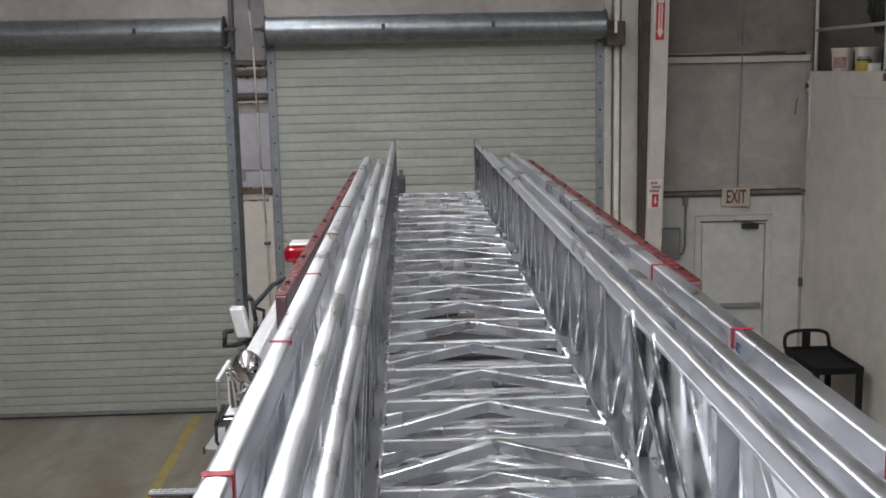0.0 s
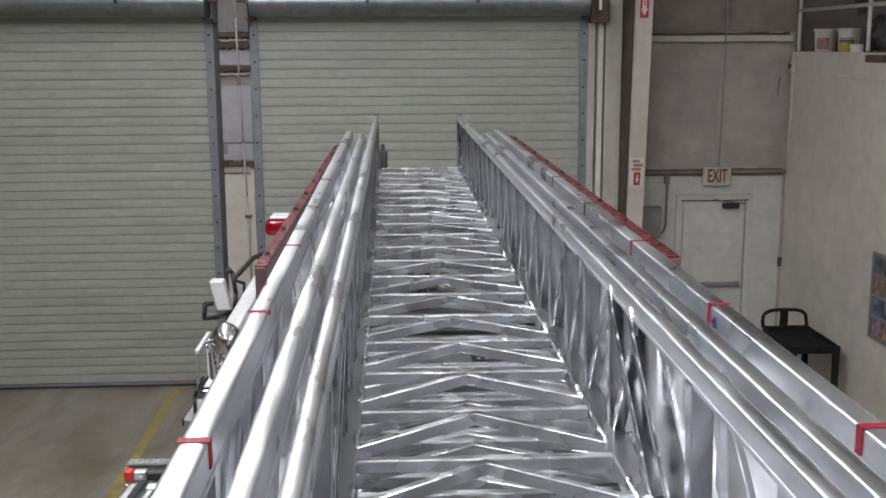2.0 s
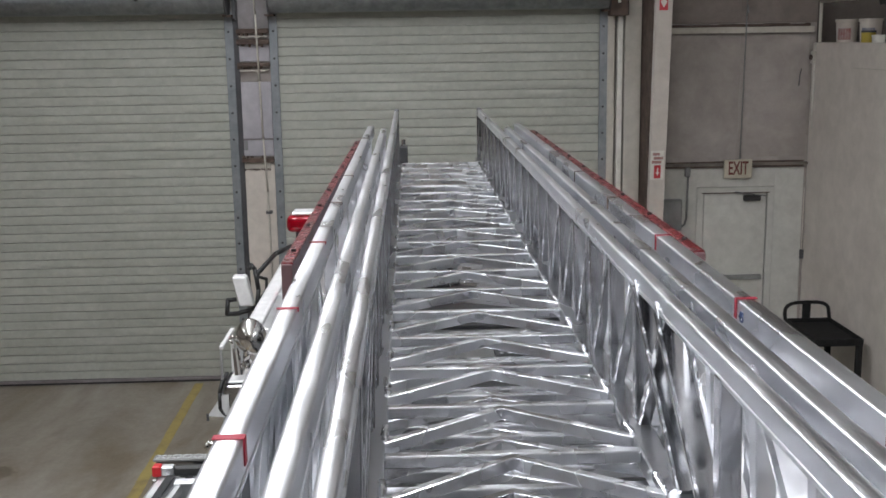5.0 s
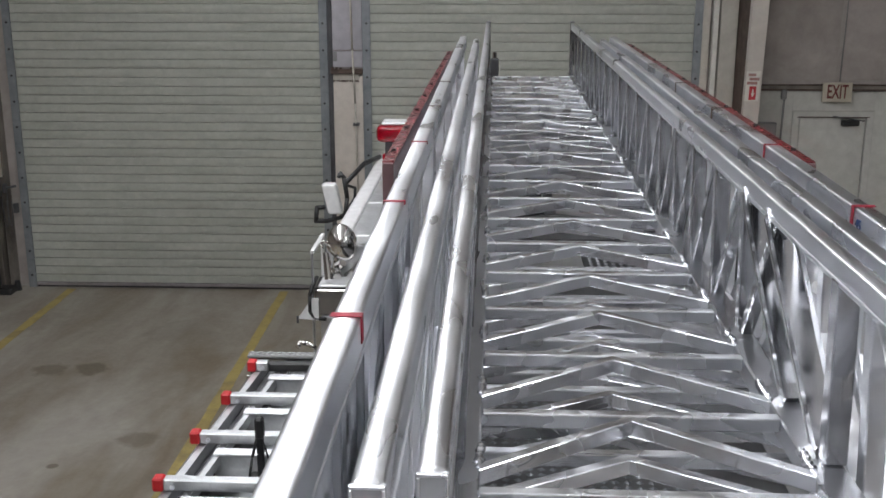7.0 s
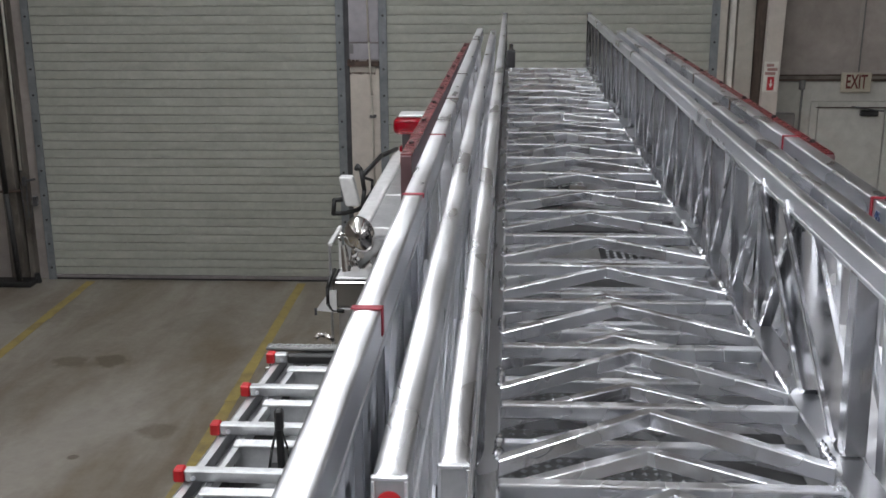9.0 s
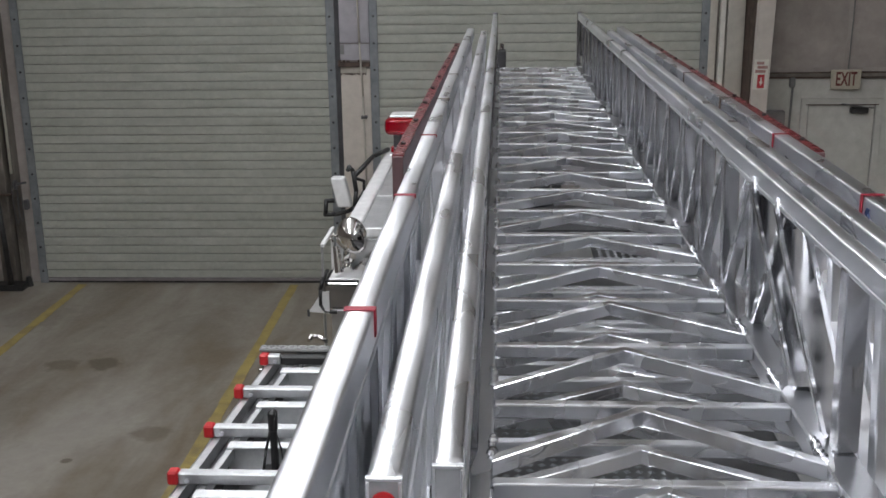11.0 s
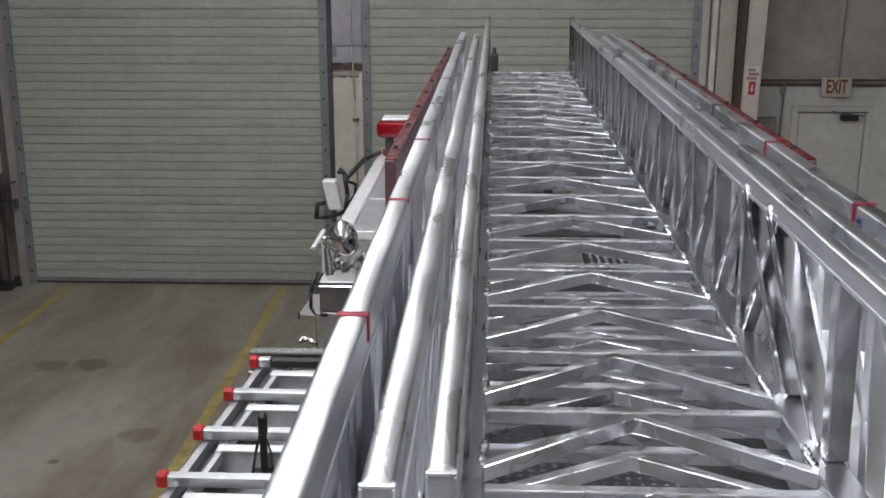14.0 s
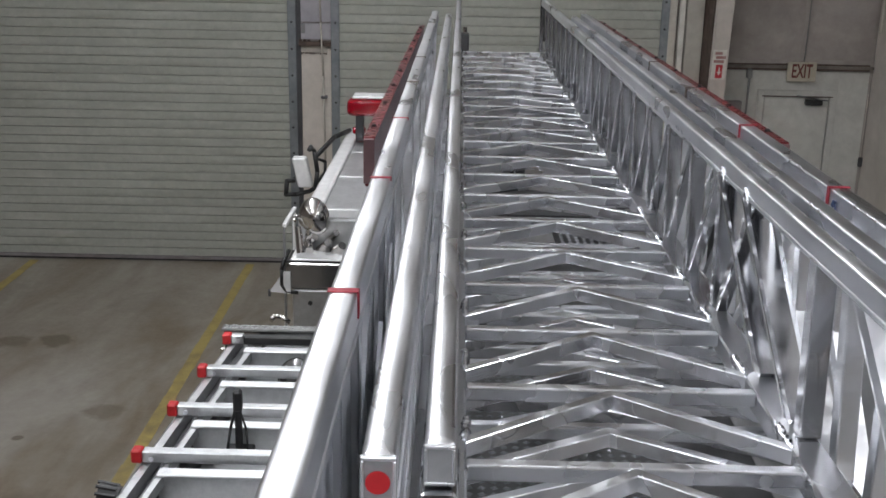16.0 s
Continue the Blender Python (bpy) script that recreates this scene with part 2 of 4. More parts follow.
def red_lens():
    m, n, l, p = nodes_of("red_lens")
    p.inputs["Base Color"].default_value = (0.55, 0.003, 0.02, 1)
    p.inputs["Roughness"].default_value = 0.04
    p.inputs["Transmission Weight"].default_value = 0.6
    p.inputs["IOR"].default_value = 1.45
    return m


LENS = red_lens()

# ---------- building helpers ----------


def box(bm, x0, x1, y0, y1, z0, z1, bevel=0.0, seg=1):
    r = bmesh.ops.create_cube(bm, size=1.0)
    vs = r["verts"]
    for v in vs:
        v.co = Vector((x0 + (v.co.x + 0.5) * (x1 - x0), y0 + (v.co.y + 0.5) * (y1 - y0), z0 + (v.co.z + 0.5) * (z1 - z0)))
    if bevel:
        es = list({e for v in vs for e in v.link_edges})
        bmesh.ops.bevel(bm, geom=es, offset=bevel, segments=seg, affect="EDGES", profile=0.5)
    return bm


def bar(bm, a, b, w, h, up=(0, 0, 1), bevel=0.0, seg=1):
    """A bar of section w by h from a to b; h lies along up."""
    a, b = Vector(a), Vector(b)
    d = b - a
    n = d.length
    d.normalize()
    side = d.cross(Vector(up)).normalized()
    u = side.cross(d)
    r = bmesh.ops.create_cube(bm, size=1.0)
    for v in r["verts"]:
        c = v.co
        v.co = a + d * ((c.y + 0.5) * n) + side * (c.x * w) + u * (c.z * h)
    if bevel:
        es = list({e for v in r["verts"] for e in v.link_edges})
        bmesh.ops.bevel(bm, geom=es, offset=bevel, segments=seg, affect="EDGES", profile=0.5)
    return bm


def rod(bm, a, b, r0, r1=None, seg=16):
    a, b = Vector(a), Vector(b)
    d = b - a
    r = bmesh.ops.create_cone(bm, cap_ends=True, segments=seg, radius1=r0, radius2=r0 if r1 is None else r1, depth=d.length)
    m = Matrix.Translation((a + b) / 2) @ d.to_track_quat("Z", "Y").to_matrix().to_4x4()
    bmesh.ops.transform(bm, matrix=m, verts=r["verts"])
    return bm


def tube(bm, pts, r, seg=10):
    """A bent tube through the points, with ball joints."""
    for a, b in zip(pts, pts[1:]):
        rod(bm, a, b, r, None, seg)
    for p in pts[1:-1]:
        s = bmesh.ops.create_uvsphere(bm, u_segments=seg, v_segments=6, radius=r)
        bmesh.ops.translate(bm, vec=Vector(p), verts=s["verts"])
    return bm


def mesh_of(name, bm, material, smooth=False):
    me = bpy.data.meshes.new(name)
    bmesh.ops.recalc_face_normals(bm, faces=bm.faces)
    bm.to_mesh(me)
    bm.free()
    if smooth:
        for p in me.polygons:
            p.use_smooth = True
    me.materials.append(material)
    return me


ORIGIN = {}


def thing(name, label, category, at=(0, 0, 0), turn=0.0, group="", kind=""):
    """An Empty at the base of a thing; its parts are given in place and hang under it."""
    ob = new(name)
    c, s = math.cos(turn), math.sin(turn)
    x, y, z = at
    ob.matrix_basis = Matrix.Translation((x * c - y * s, x * s + y * c, z)) @ Matrix.Rotation(turn, 4, "Z")
    ORIGIN[ob.name] = Vector(at)
    ob.empty_display_size = 0.1
    return tagged(ob, label, category, group, kind)


def part(name, bm, material, parent, label="", smooth=False, loc=None):
    """One mesh part under a thing or under a part. bm: a bmesh or a mesh to share (then loc is its place)."""
    me = mesh_of(name, bm, material, smooth) if isinstance(bm, bmesh.types.BMesh) else bm
    ob = new(name, me)
    o = ORIGIN[parent.name]
    if loc is not None:
        here = Vector(loc)
        if parent.type == "EMPTY":
            here = here - o
        else:
            here = here - o
        ob.location = here
        ORIGIN[ob.name] = Vector((0, 0, 0))
    else:
        me.transform(Matrix.Translation(-o))
        ORIGIN[ob.name] = o
    ob.parent = parent
    return tagged(ob, label) if label else ob


def solid(name, bm, material, label, category, group="", kind="", smooth=False):
    ob = new(name, mesh_of(name, bm, material, smooth))
    ORIGIN[ob.name] = Vector((0, 0, 0))
    return tagged(ob, label, category, group, kind)


def B():
    return bmesh.new()


# ---------- the hall ----------
WALL_Y = 12.5
Y0 = WALL_Y + 0.045
floor = solid("floor", box(B(), -14.2, 9.2, -14.2, 12.8, -0.3, 0.0), CONCRETE, "worn grey-brown concrete hall floor", "floor", kind="structure")
# unseen; kept light so that the metal reflects a bright ceiling
solid("ceiling", box(B(), -14.2, 9.2, -14.2, 12.8, 7.6, 7.8), CEIL, "unseen hall ceiling, kept light grey for reflections", "ceiling", kind="structure")
# these three walls are unseen and close the hall for bounce light
solid("wall_west", box(B(), -14.2, -14.0, -14, 12.8, 0, 7.6), LINER, "unseen plain grey hall wall", "wall", kind="structure")
solid("wall_south", box(B(), -14.0, 9.0, -14.2, -14.0, 0, 7.6), LINER, "unseen plain grey hall wall", "wall", kind="structure")
solid("wall_east", box(B(), 9.0, 9.2, -14, 12.8, 0, 7.6), LINER, "unseen plain grey hall wall", "wall", kind="structure")

DOORS = [(-5.82, -2.205), (-1.637, 2.066)]
wn = B()
for x0, x1, z0, z1 in [(-14, DOORS[0][0], 0, 7.6), (DOORS[0][1], DOORS[1][0], 0, 7.6), (DOORS[1][1], 3.30, 0, 7.6), (4.12, 9.0, 0, 7.6),
                       (DOORS[0][0], DOORS[0][1], 4.35, 7.6), (DOORS[1][0], DOORS[1][1], 4.35, 7.6), (3.30, 4.12, 2.18, 7.6)]:
    box(wn, x0, x1, Y0, Y0 + 0.2, z0, z1)
wall_n = solid("wall_north", wn, LINER_MID, "grey lined steel wall with shutter openings and exit door", "wall", kind="structure")

# strip lamp housings above the lamps, also out of view
hb = B()
box(hb, -0.22, 0.22, -1.65, 1.65, 0.0, 0.085, 0.01)
hb = mesh_of("housing", hb, SIGN_WHITE)
st = B()
rod(st, (0, 0, 0), (0, 0, 0.955), 0.008, None, 6)
st = mesh_of("hanger", st, GALV)
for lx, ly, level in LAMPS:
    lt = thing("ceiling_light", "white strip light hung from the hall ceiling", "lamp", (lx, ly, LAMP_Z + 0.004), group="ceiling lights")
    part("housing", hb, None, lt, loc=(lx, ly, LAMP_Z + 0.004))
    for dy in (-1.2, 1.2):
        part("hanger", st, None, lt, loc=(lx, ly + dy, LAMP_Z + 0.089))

SLAT = 0.105


def slat_mesh(width):
    """One curved steel slat with a rolled lip at its foot."""
    bm = B()
    prof = [(0.016, -0.007), (0.016, 0.001), (0.0, 0.002), (-0.0015, 0.010), (-0.003, 0.050), (-0.0015, 0.091), (0.0, 0.0955), (0.016, 0.098)]
    rows = []
    for x in (-width / 2, width / 2):
        rows.append([bm.verts.new((x, y, z)) for y, z in prof])
    for a in range(len(prof) - 1):
        bm.faces.new((rows[0][a], rows[1][a], rows[1][a + 1], rows[0][a + 1]))
    return mesh_of("slat", bm, DOOR_PAINT)


def roller_door(number, x0, x1):
    w = x1 - x0
    xc = (x0 + x1) / 2
    door = thing("door_%d" % number, "closed pale grey-green steel roller shutter in steel guides", "door", (xc, WALL_Y, 0), kind="structure")
    me = slat_mesh(w)
    for k in range(41):
        part("slat", me, None, door, loc=(xc, WALL_Y + 0.022, 0.06 + k * SLAT))
    part("bottom_bar", box(B(), x0, x1, WALL_Y + 0.004, WALL_Y + 0.05, 0.022, 0.056, 0.004), DARK_LILAC, door, "grimy steel bottom bar")
    part("rubber_seal", box(B(), x0, x1, WALL_Y + 0.008, WALL_Y + 0.045, 0.0, 0.0218), BLACK, door, "black rubber floor seal")
    for s, x in ((1, x0), (-1, x1)):
        g = B()
        a, b = sorted((x - s * 0.082, x + s * 0.012))
        box(g, a, b, WALL_Y - 0.012, WALL_Y + 0.004, 0, 4.34, 0.002)
        a, b = sorted((x - s * 0.082, x - s * 0.074))
        box(g, a, b, WALL_Y + 0.004, Y0 - 0.002, 0, 4.34)
        gd = part("guide", g, GUIDE, door, "blue-grey steel guide with bolts")
        for k in range(14):
            bz = 3.202 + 0.3048 * (3 - k)
            if bz > 0.05:
                part("bolt", rod(B(), (x - s * 0.032, WALL_Y - 0.022, bz), (x - s * 0.032, WALL_Y - 0.010, bz), 0.013, None, 8), BLACK, gd)
    yc, zc, r = WALL_Y - 0.19, 4.465, 0.155
    dr = B()
    rings = []
    for x in (x0 - 0.04, x1 + 0.04):
        ring = []
        for k in range(33):
            a = radians(-100 + 280 * k / 32)
            ring.append(dr.verts.new((x, yc - r * math.cos(a), zc + r * math.sin(a))))
        rings.append(ring)
    for k in range(32):
        dr.faces.new((rings[0][k], rings[1][k], rings[1][k + 1], rings[0][k + 1]))
    hood = part("hood", dr, GALV, door, "galvanised round shutter hood", smooth=True)
    part("hood_flange", box(B(), x0 - 0.04, x1 + 0.04, yc + 0.01, Y0 - 0.002, zc + r - 0.004, zc + r + 0.012), GALV, hood)
    for bx in ((0.34, 0.67) if number == 2 else (0.75,)):
        px = x0 + w * bx
        part("slot", box(B(), px - 0.02, px + 0.02, yc - r - 0.006, yc - r + 0.01, zc - 0.012, zc + 0.05, 0.004), BLACK, hood, "small dark slot")
    for s, x in ((-1, x0 - 0.05), (1, x1 + 0.05)):
        p = B()
        rod(p, (x - 0.008, yc, zc), (x + 0.008, yc, zc), r + 0.02, None, 28)
        box(p, x - 0.008, x + 0.008, yc, Y0 - 0.002, zc - 0.16, zc + 0.10)
        pl = part("end_plate", p, DARK_GREY, door, "dark steel end plate")
        part("shaft", rod(B(), (x, yc, zc + 0.02), (x + s * 0.13, yc, zc + 0.02), 0.018, None, 12), RUST, pl)
        part("collar", rod(B(), (x + s * 0.03, yc, zc + 0.02), (x + s * 0.05, yc, zc + 0.02), 0.035, None, 14), RUST, pl)
        br = B()
        box(br, x - 0.05, x + 0.05, yc - 0.02, Y0 - 0.003, zc - 0.185, zc - 0.165)
        part("bracket", br, RUST, pl, "rusty bracket")
    return door


for i, (x0, x1) in enumerate(DOORS):
    roller_door(i + 1, x0, x1)

# yellow lane lines
for x in (-2.72, -5.35):
    ln = B()
    y = 0.8
    while y < 12.40:
        y2 = min(y + 0.31, 12.42)
        e = [random.uniform(-0.006, 0.006) for _ in range(2)]
        box(ln, x - 0.052 + e[0], x + 0.052 + e[1], y, y2 - 0.002, 0.0, 0.003)
        y = y2
    solid("lane_line", ln, YELLOW, "worn yellow painted line on concrete floor", "floor marking", "lane lines", "structure")

# pier between the two shutters
pier = thing("pier", "white lined pier between the shutters with rusty braces", "pier", (-1.93, Y0, 0), kind="structure")
for z0, z1 in ((0.0, 2.60), (2.70, 2.885), (2.90, 3.55), (3.78, 4.0)):
    part("liner_panel", box(B(), -2.07, -1.725, Y0 - 0.022, Y0 - 0.003, z0, z1, 0.003), WALL_PAINT if z0 < 1 else LILAC, pier)
# this panel above the braces is darker than those below
part("liner_panel", box(B(), -2.07, -1.725, Y0 - 0.022, Y0 - 0.003, 4.15, 7.4, 0.003), DARK_LILAC, pier)
# dark strip for the shadow down the rusty left edge
part("shadow_channel", box(B(), -2.128, -2.072, Y0 - 0.034, Y0 - 0.003, 0, 7.5), DARK_GREY, pier, "rusty edge channel with its shadow painted dark")
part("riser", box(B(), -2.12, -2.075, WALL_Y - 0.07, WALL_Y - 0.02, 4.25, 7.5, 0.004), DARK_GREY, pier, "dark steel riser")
for z, h in ((4.12, 0.05), (4.0, 0.06), (3.745, 0.045), (2.655, 0.05)):
    b = B()
    box(b, -2.09, -1.722, Y0 - 0.075, Y0 - 0.005, z - h / 2, z + h / 2, 0.004)
    part("brace", b, RUST, pier, "rusty brown steel brace")
for z in (4.07, 3.69):
    b = B()
    for k in range(9):
        x = -2.07 + k * 0.036
        h = random.uniform(0.012, 0.034)
        box(b, x, x + 0.037, Y0 - 0.05, Y0 - 0.004, z - h, z, 0.002)
    part("crust", b, CREAM, pier, "crumbling pale foam edge")
part("foam_strip", box(B(), -2.068, -1.766, Y0 - 0.03, Y0 - 0.0225, 2.555, 2.629, 0.004), CREAM, pier, "pale foam strip")
b = B()
for k in range(14):
    h = random.uniform(0.008, 0.03)
    box(b, -2.068 + k * 0.0216, -2.068 + k * 0.0216 + random.uniform(0.012, 0.0215), Y0 - 0.034, Y0 - 0.0225, 2.553 - h, 2.553, 0.002)
part("rust_line", b, RUST, pier, "rusty dotted edge")
part("patch", box(B(), -2.07, -2.02, Y0 - 0.027, Y0 - 0.004, 2.77, 2.88), GREY_PANEL, pier, "torn grey patch")
tb = B()
tube(tb, [(-1.905, WALL_Y - 0.03, 7.4), (-1.885, WALL_Y - 0.03, 4.7), (-1.862, WALL_Y - 0.04, 4.3), (-1.848, WALL_Y - 0.04, 3.56), (-1.834, WALL_Y - 0.04, 2.91), (-1.811, WALL_Y - 0.04, 2.29), (-1.80, WALL_Y - 0.03, 1.2)], 0.011, 8)
part("conduit", tb, CREAM, pier, "thin cream cable", smooth=True)
for z in (4.085, 3.965, 3.72, 2.69):
    b = B()
    for k in range(7):
        x, h = -2.085 + k * 0.045 + random.uniform(-0.01, 0.01), random.uniform(0.015, 0.05)
        if random.random() < 0.75:
            box(b, x, x + random.uniform(0.025, 0.05), Y0 - 0.06, Y0 - 0.023, z - h / 2, z + h / 2, 0.004)
    part("rust_scale", b, RUST, pier, "flaking rust scale")
part("clip", box(B(), -1.84, -1.77, WALL_Y - 0.06, Y0 - 0.02, 2.03, 2.06, 0.003), DARK_GREY, pier)

# right of the shutter: door posts, column, sign post
jamb = thing("jamb", "cream painted steel jamb posts beside the shutter", "column", (2.25, Y0, 0), kind="structure")
part("post", box(B(), 2.145, 2.225, WALL_Y - 0.03, Y0 - 0.003, 0, 7.5, 0.004), CREAM, jamb)
part("strip", box(B(), 2.255, 2.315, WALL_Y - 0.06, Y0 - 0.003, 0, 7.5, 0.004), SIGN_WHITE, jamb)
part("motor_bracket", box(B(), 2.13, 2.34, WALL_Y - 0.24, WALL_Y - 0.065, 4.23, 4.50, 0.01), RUST, jamb, "rusty brown bracket box")
part("tag", box(B(), 2.215, 2.245, WALL_Y - 0.26, WALL_Y - 0.245, 4.37, 4.62), SIGN_WHITE, jamb, "white strip")
def tapered(bm):
    """The frame column grows deeper towards the roof."""
    for v in bm.verts:
        v.co.y -= 0.085 * (v.co.z - 2.5) * (Y0 - v.co.y) / (Y0 - 11.96)
    return bm


col = thing("column", "cream steel building column with dark recess and red signs", "column", (2.5, 12.3, 0), kind="structure")
part("flange", box(B(), 2.335, 2.525, WALL_Y - 0.075, Y0 - 0.003, 0, 7.5, 0.004), CREAM, col)
# web has a dark rust tone, the shade of the recess included
part("web", tapered(box(B(), 2.535, 2.56, 12.06, Y0 - 0.003, 0, 7.5)), RUST, col, "rusty web, recess shade in its dark colour")
part("front_flange", tapered(box(B(), 2.545, 2.72, 11.96, 12.05, 0, 7.5, 0.004)), BLOCK_WALL, col, "white painted front flange")


def arrow_sign(z0, z1, bars):
    sg = part("sign", tapered(box(B(), 2.575, 2.668, 11.955, 11.9595, z0, z1)), SIGN_RED, col, "red sign with white arrow")
    a = B()
    xm = 2.6215
    h = z1 - z0
    stem = (z0 + 0.30 * h, z1 - 0.16 * h)
    box(a, xm - 0.022, xm + 0.022, 11.952, 11.9548, stem[0] - 0.1 * h, stem[1])
    v = [a.verts.new(c) for c in ((xm - 0.04, 11.952, z0 + 0.22 * h), (xm + 0.04, 11.952, z0 + 0.22 * h), (xm, 11.952, z0 + 0.05 * h))]
    a.faces.new(v)
    part("arrow", tapered(a), SIGN_WHITE, sg, "white arrow")
    t = B()
    n = bars
    for k in range(n):
        zz = stem[0] + (stem[1] - stem[0]) * k / n
        box(t, xm - 0.012, xm + 0.012, 11.949, 11.9515, zz, zz + (stem[1] - stem[0]) / n * 0.55)
    part("letter_bar", tapered(t), SIGN_RED, sg)
    t = B()
    box(t, xm - 0.035, xm + 0.035, 11.952, 11.9548, z1 - 0.13 * h, z1 - 0.04 * h)
    part("caption_bar", tapered(t), SIGN_WHITE, sg)


arrow_sign(4.27, 4.72, 9)
ws = part("sign", tapered(box(B(), 2.545, 2.70, 11.955, 11.9595, 2.405, 2.735)), SIGN_WHITE, col, "small white and red sign")
part("field", tapered(box(B(), 2.59, 2.665, 11.951, 11.9545, 2.42, 2.57)), SIGN_RED, ws)
aw = B()
box(aw, 2.622, 2.636, 11.948, 11.9505, 2.49, 2.54)
aw.faces.new([aw.verts.new(c) for c in ((2.607, 11.948, 2.495), (2.651, 11.948, 2.495), (2.629, 11.948, 2.45))])
part("arrow", tapered(aw), SIGN_WHITE, ws)
ft = B()
for k, (a, b) in enumerate(((2.56, 2.67), (2.58, 2.69), (2.57, 2.65))):
    box(ft, a, b, 11.951, 11.9545, 2.59 + 0.045 * k, 2.622 + 0.045 * k)
part("letter_bar", tapered(ft), FADED_RED, ws)

for z0, z1 in ((4.015, 4.085), (2.482, 2.516)):
    gt = thing("wall_girt", "dusty cream steel girt across the wall", "beam", (3.6, Y0, z0), group="wall girts", kind="structure")
    part("face", box(B(), 2.74, 4.545, Y0 - 0.07, Y0 - 0.003, z0, z1, 0.003), CREAM if z0 > 3 else GRIMY_DARK, gt)
    # dark strips give the rust and the shadow lines along the girt
    te = B()
    x = 2.74
    while x < 4.48:
        w = random.uniform(0.10, 0.30)
        box(te, x, min(x + w, 4.5), Y0 - 0.05 - random.uniform(0, 0.015), Y0 - 0.003, z1 + 0.001, z1 + random.uniform(0.026, 0.040) * (1.0 if z0 > 3 else 0.45), 0.003)
        x += w
    part("top_edge", te, RUST, gt, "dark upper edge, rust with the shadow line drawn in")
    if z0 < 3:
        part("low_edge", box(B(), 2.74, 4.50, Y0 - 0.05, Y0 - 0.003, z0 - 0.022, z0 - 0.001), RUST, gt, "dark lower strip drawing the shadow line")
part_liner = thing("wall_liner", "grey pleated liner sheets above the exit door", "wall panel", (3.6, Y0, 2.6), kind="structure")
# sheets above the upper girt are darker and browner
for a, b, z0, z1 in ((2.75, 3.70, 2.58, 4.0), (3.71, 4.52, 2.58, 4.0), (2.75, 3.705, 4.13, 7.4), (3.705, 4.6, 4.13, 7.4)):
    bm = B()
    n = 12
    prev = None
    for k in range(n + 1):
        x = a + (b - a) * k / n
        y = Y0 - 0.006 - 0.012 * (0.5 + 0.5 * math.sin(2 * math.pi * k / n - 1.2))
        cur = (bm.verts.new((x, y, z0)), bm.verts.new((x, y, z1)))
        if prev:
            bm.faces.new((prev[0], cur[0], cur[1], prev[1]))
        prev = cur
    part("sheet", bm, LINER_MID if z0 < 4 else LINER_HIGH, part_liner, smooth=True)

for a, b, z0, z1 in ((2.75, 3.243, 0.0, 2.45), (4.174, 4.52, 0.0, 2.45), (3.243, 4.174, 2.227, 2.45)):
    part("sheet", box(B(), a, b, Y0 - 0.016, Y0 - 0.003, z0, z1, 0.002), LOWER_WALL, part_liner, "cool white painted lower wall")

# exit door and sign
ex = thing("exit_door", "closed white steel exit door with push bar", "door", (3.69, Y0, 0), kind="structure")
leaf = part("leaf", box(B(), 3.335, 4.083, Y0 - 0.012, Y0 + 0.035, 0.01, 2.145, 0.002), LOWER_WALL, ex)
for b in ((3.245, 3.325, 0, 2.225), (4.093, 4.172, 0, 2.225), (3.325, 4.093, 2.155, 2.225)):
    part("frame_member", box(B(), b[0], b[1], Y0 - 0.03, Y0 + 0.05, b[2], b[3], 0.003), LOWER_WALL, ex)
# dark strip drawn for the shadow gap over the leaf
part("drip_edge", box(B(), 3.30, 4.12, Y0 - 0.034, Y0 - 0.0305, 2.15, 2.162), RUST, ex, "dark strip drawn for the shadow gap")
pb = part("push_bar", box(B(), 3.45, 4.045, Y0 - 0.075, Y0 - 0.04, 1.105, 1.165, 0.008), GREY_PANEL, ex, "dark steel push bar")
for x in (3.47, 4.0):
    part("bracket", box(B(), x, x + 0.04, Y0 - 0.039, Y0 - 0.0125, 1.11, 1.16), GREY_PANEL, pb)
cl = part("closer", box(B(), 3.80, 4.0, Y0 - 0.075, Y0 - 0.013, 2.06, 2.125, 0.01), BLACK, ex, "dark metal door closer")
ca = B()
bar(ca, (3.93, Y0 - 0.06, 2.135), (3.70, Y0 - 0.045, 2.17), 0.02, 0.012)
bar(ca, (3.93, Y0 - 0.08, 2.132), (4.02, Y0 - 0.17, 2.135), 0.025, 0.012)
part("arm", ca, DARK_GREY, cl)

es = thing("exit_sign", "cream exit sign box with dark red letters", "sign", (3.715, Y0, 2.33))
part("case", box(B(), 3.537, 3.872, Y0 - 0.10, Y0 - 0.075, 2.338, 2.56, 0.006), AGED_CREAM, es)
part("back_box", box(B(), 3.60, 3.84, Y0 - 0.0745, Y0 - 0.003, 2.36, 2.54), SIGN_WHITE, es)


def lettering(text, size, material, m, parent, label, heavy=0.0):
    """Letters of the built-in font as a thin mesh at the pose m (in place)."""
    cu = bpy.data.curves.new("lettering", "FONT")
    cu.body, cu.size, cu.extrude, cu.align_x = text, size, 0.0012, "CENTER"
    cu.offset = heavy
    ob = bpy.data.objects.new("lettering", cu)
    scene.collection.objects.link(ob)
    me = bpy.data.meshes.new_from_object(ob.evaluated_get(bpy.context.evaluated_depsgraph_get()))
    bpy.data.objects.remove(ob)
    bm = B()
    bm.from_mesh(me)
    bmesh.ops.transform(bm, matrix=m, verts=bm.verts)
    return part("lettering", bm, material, parent, label)


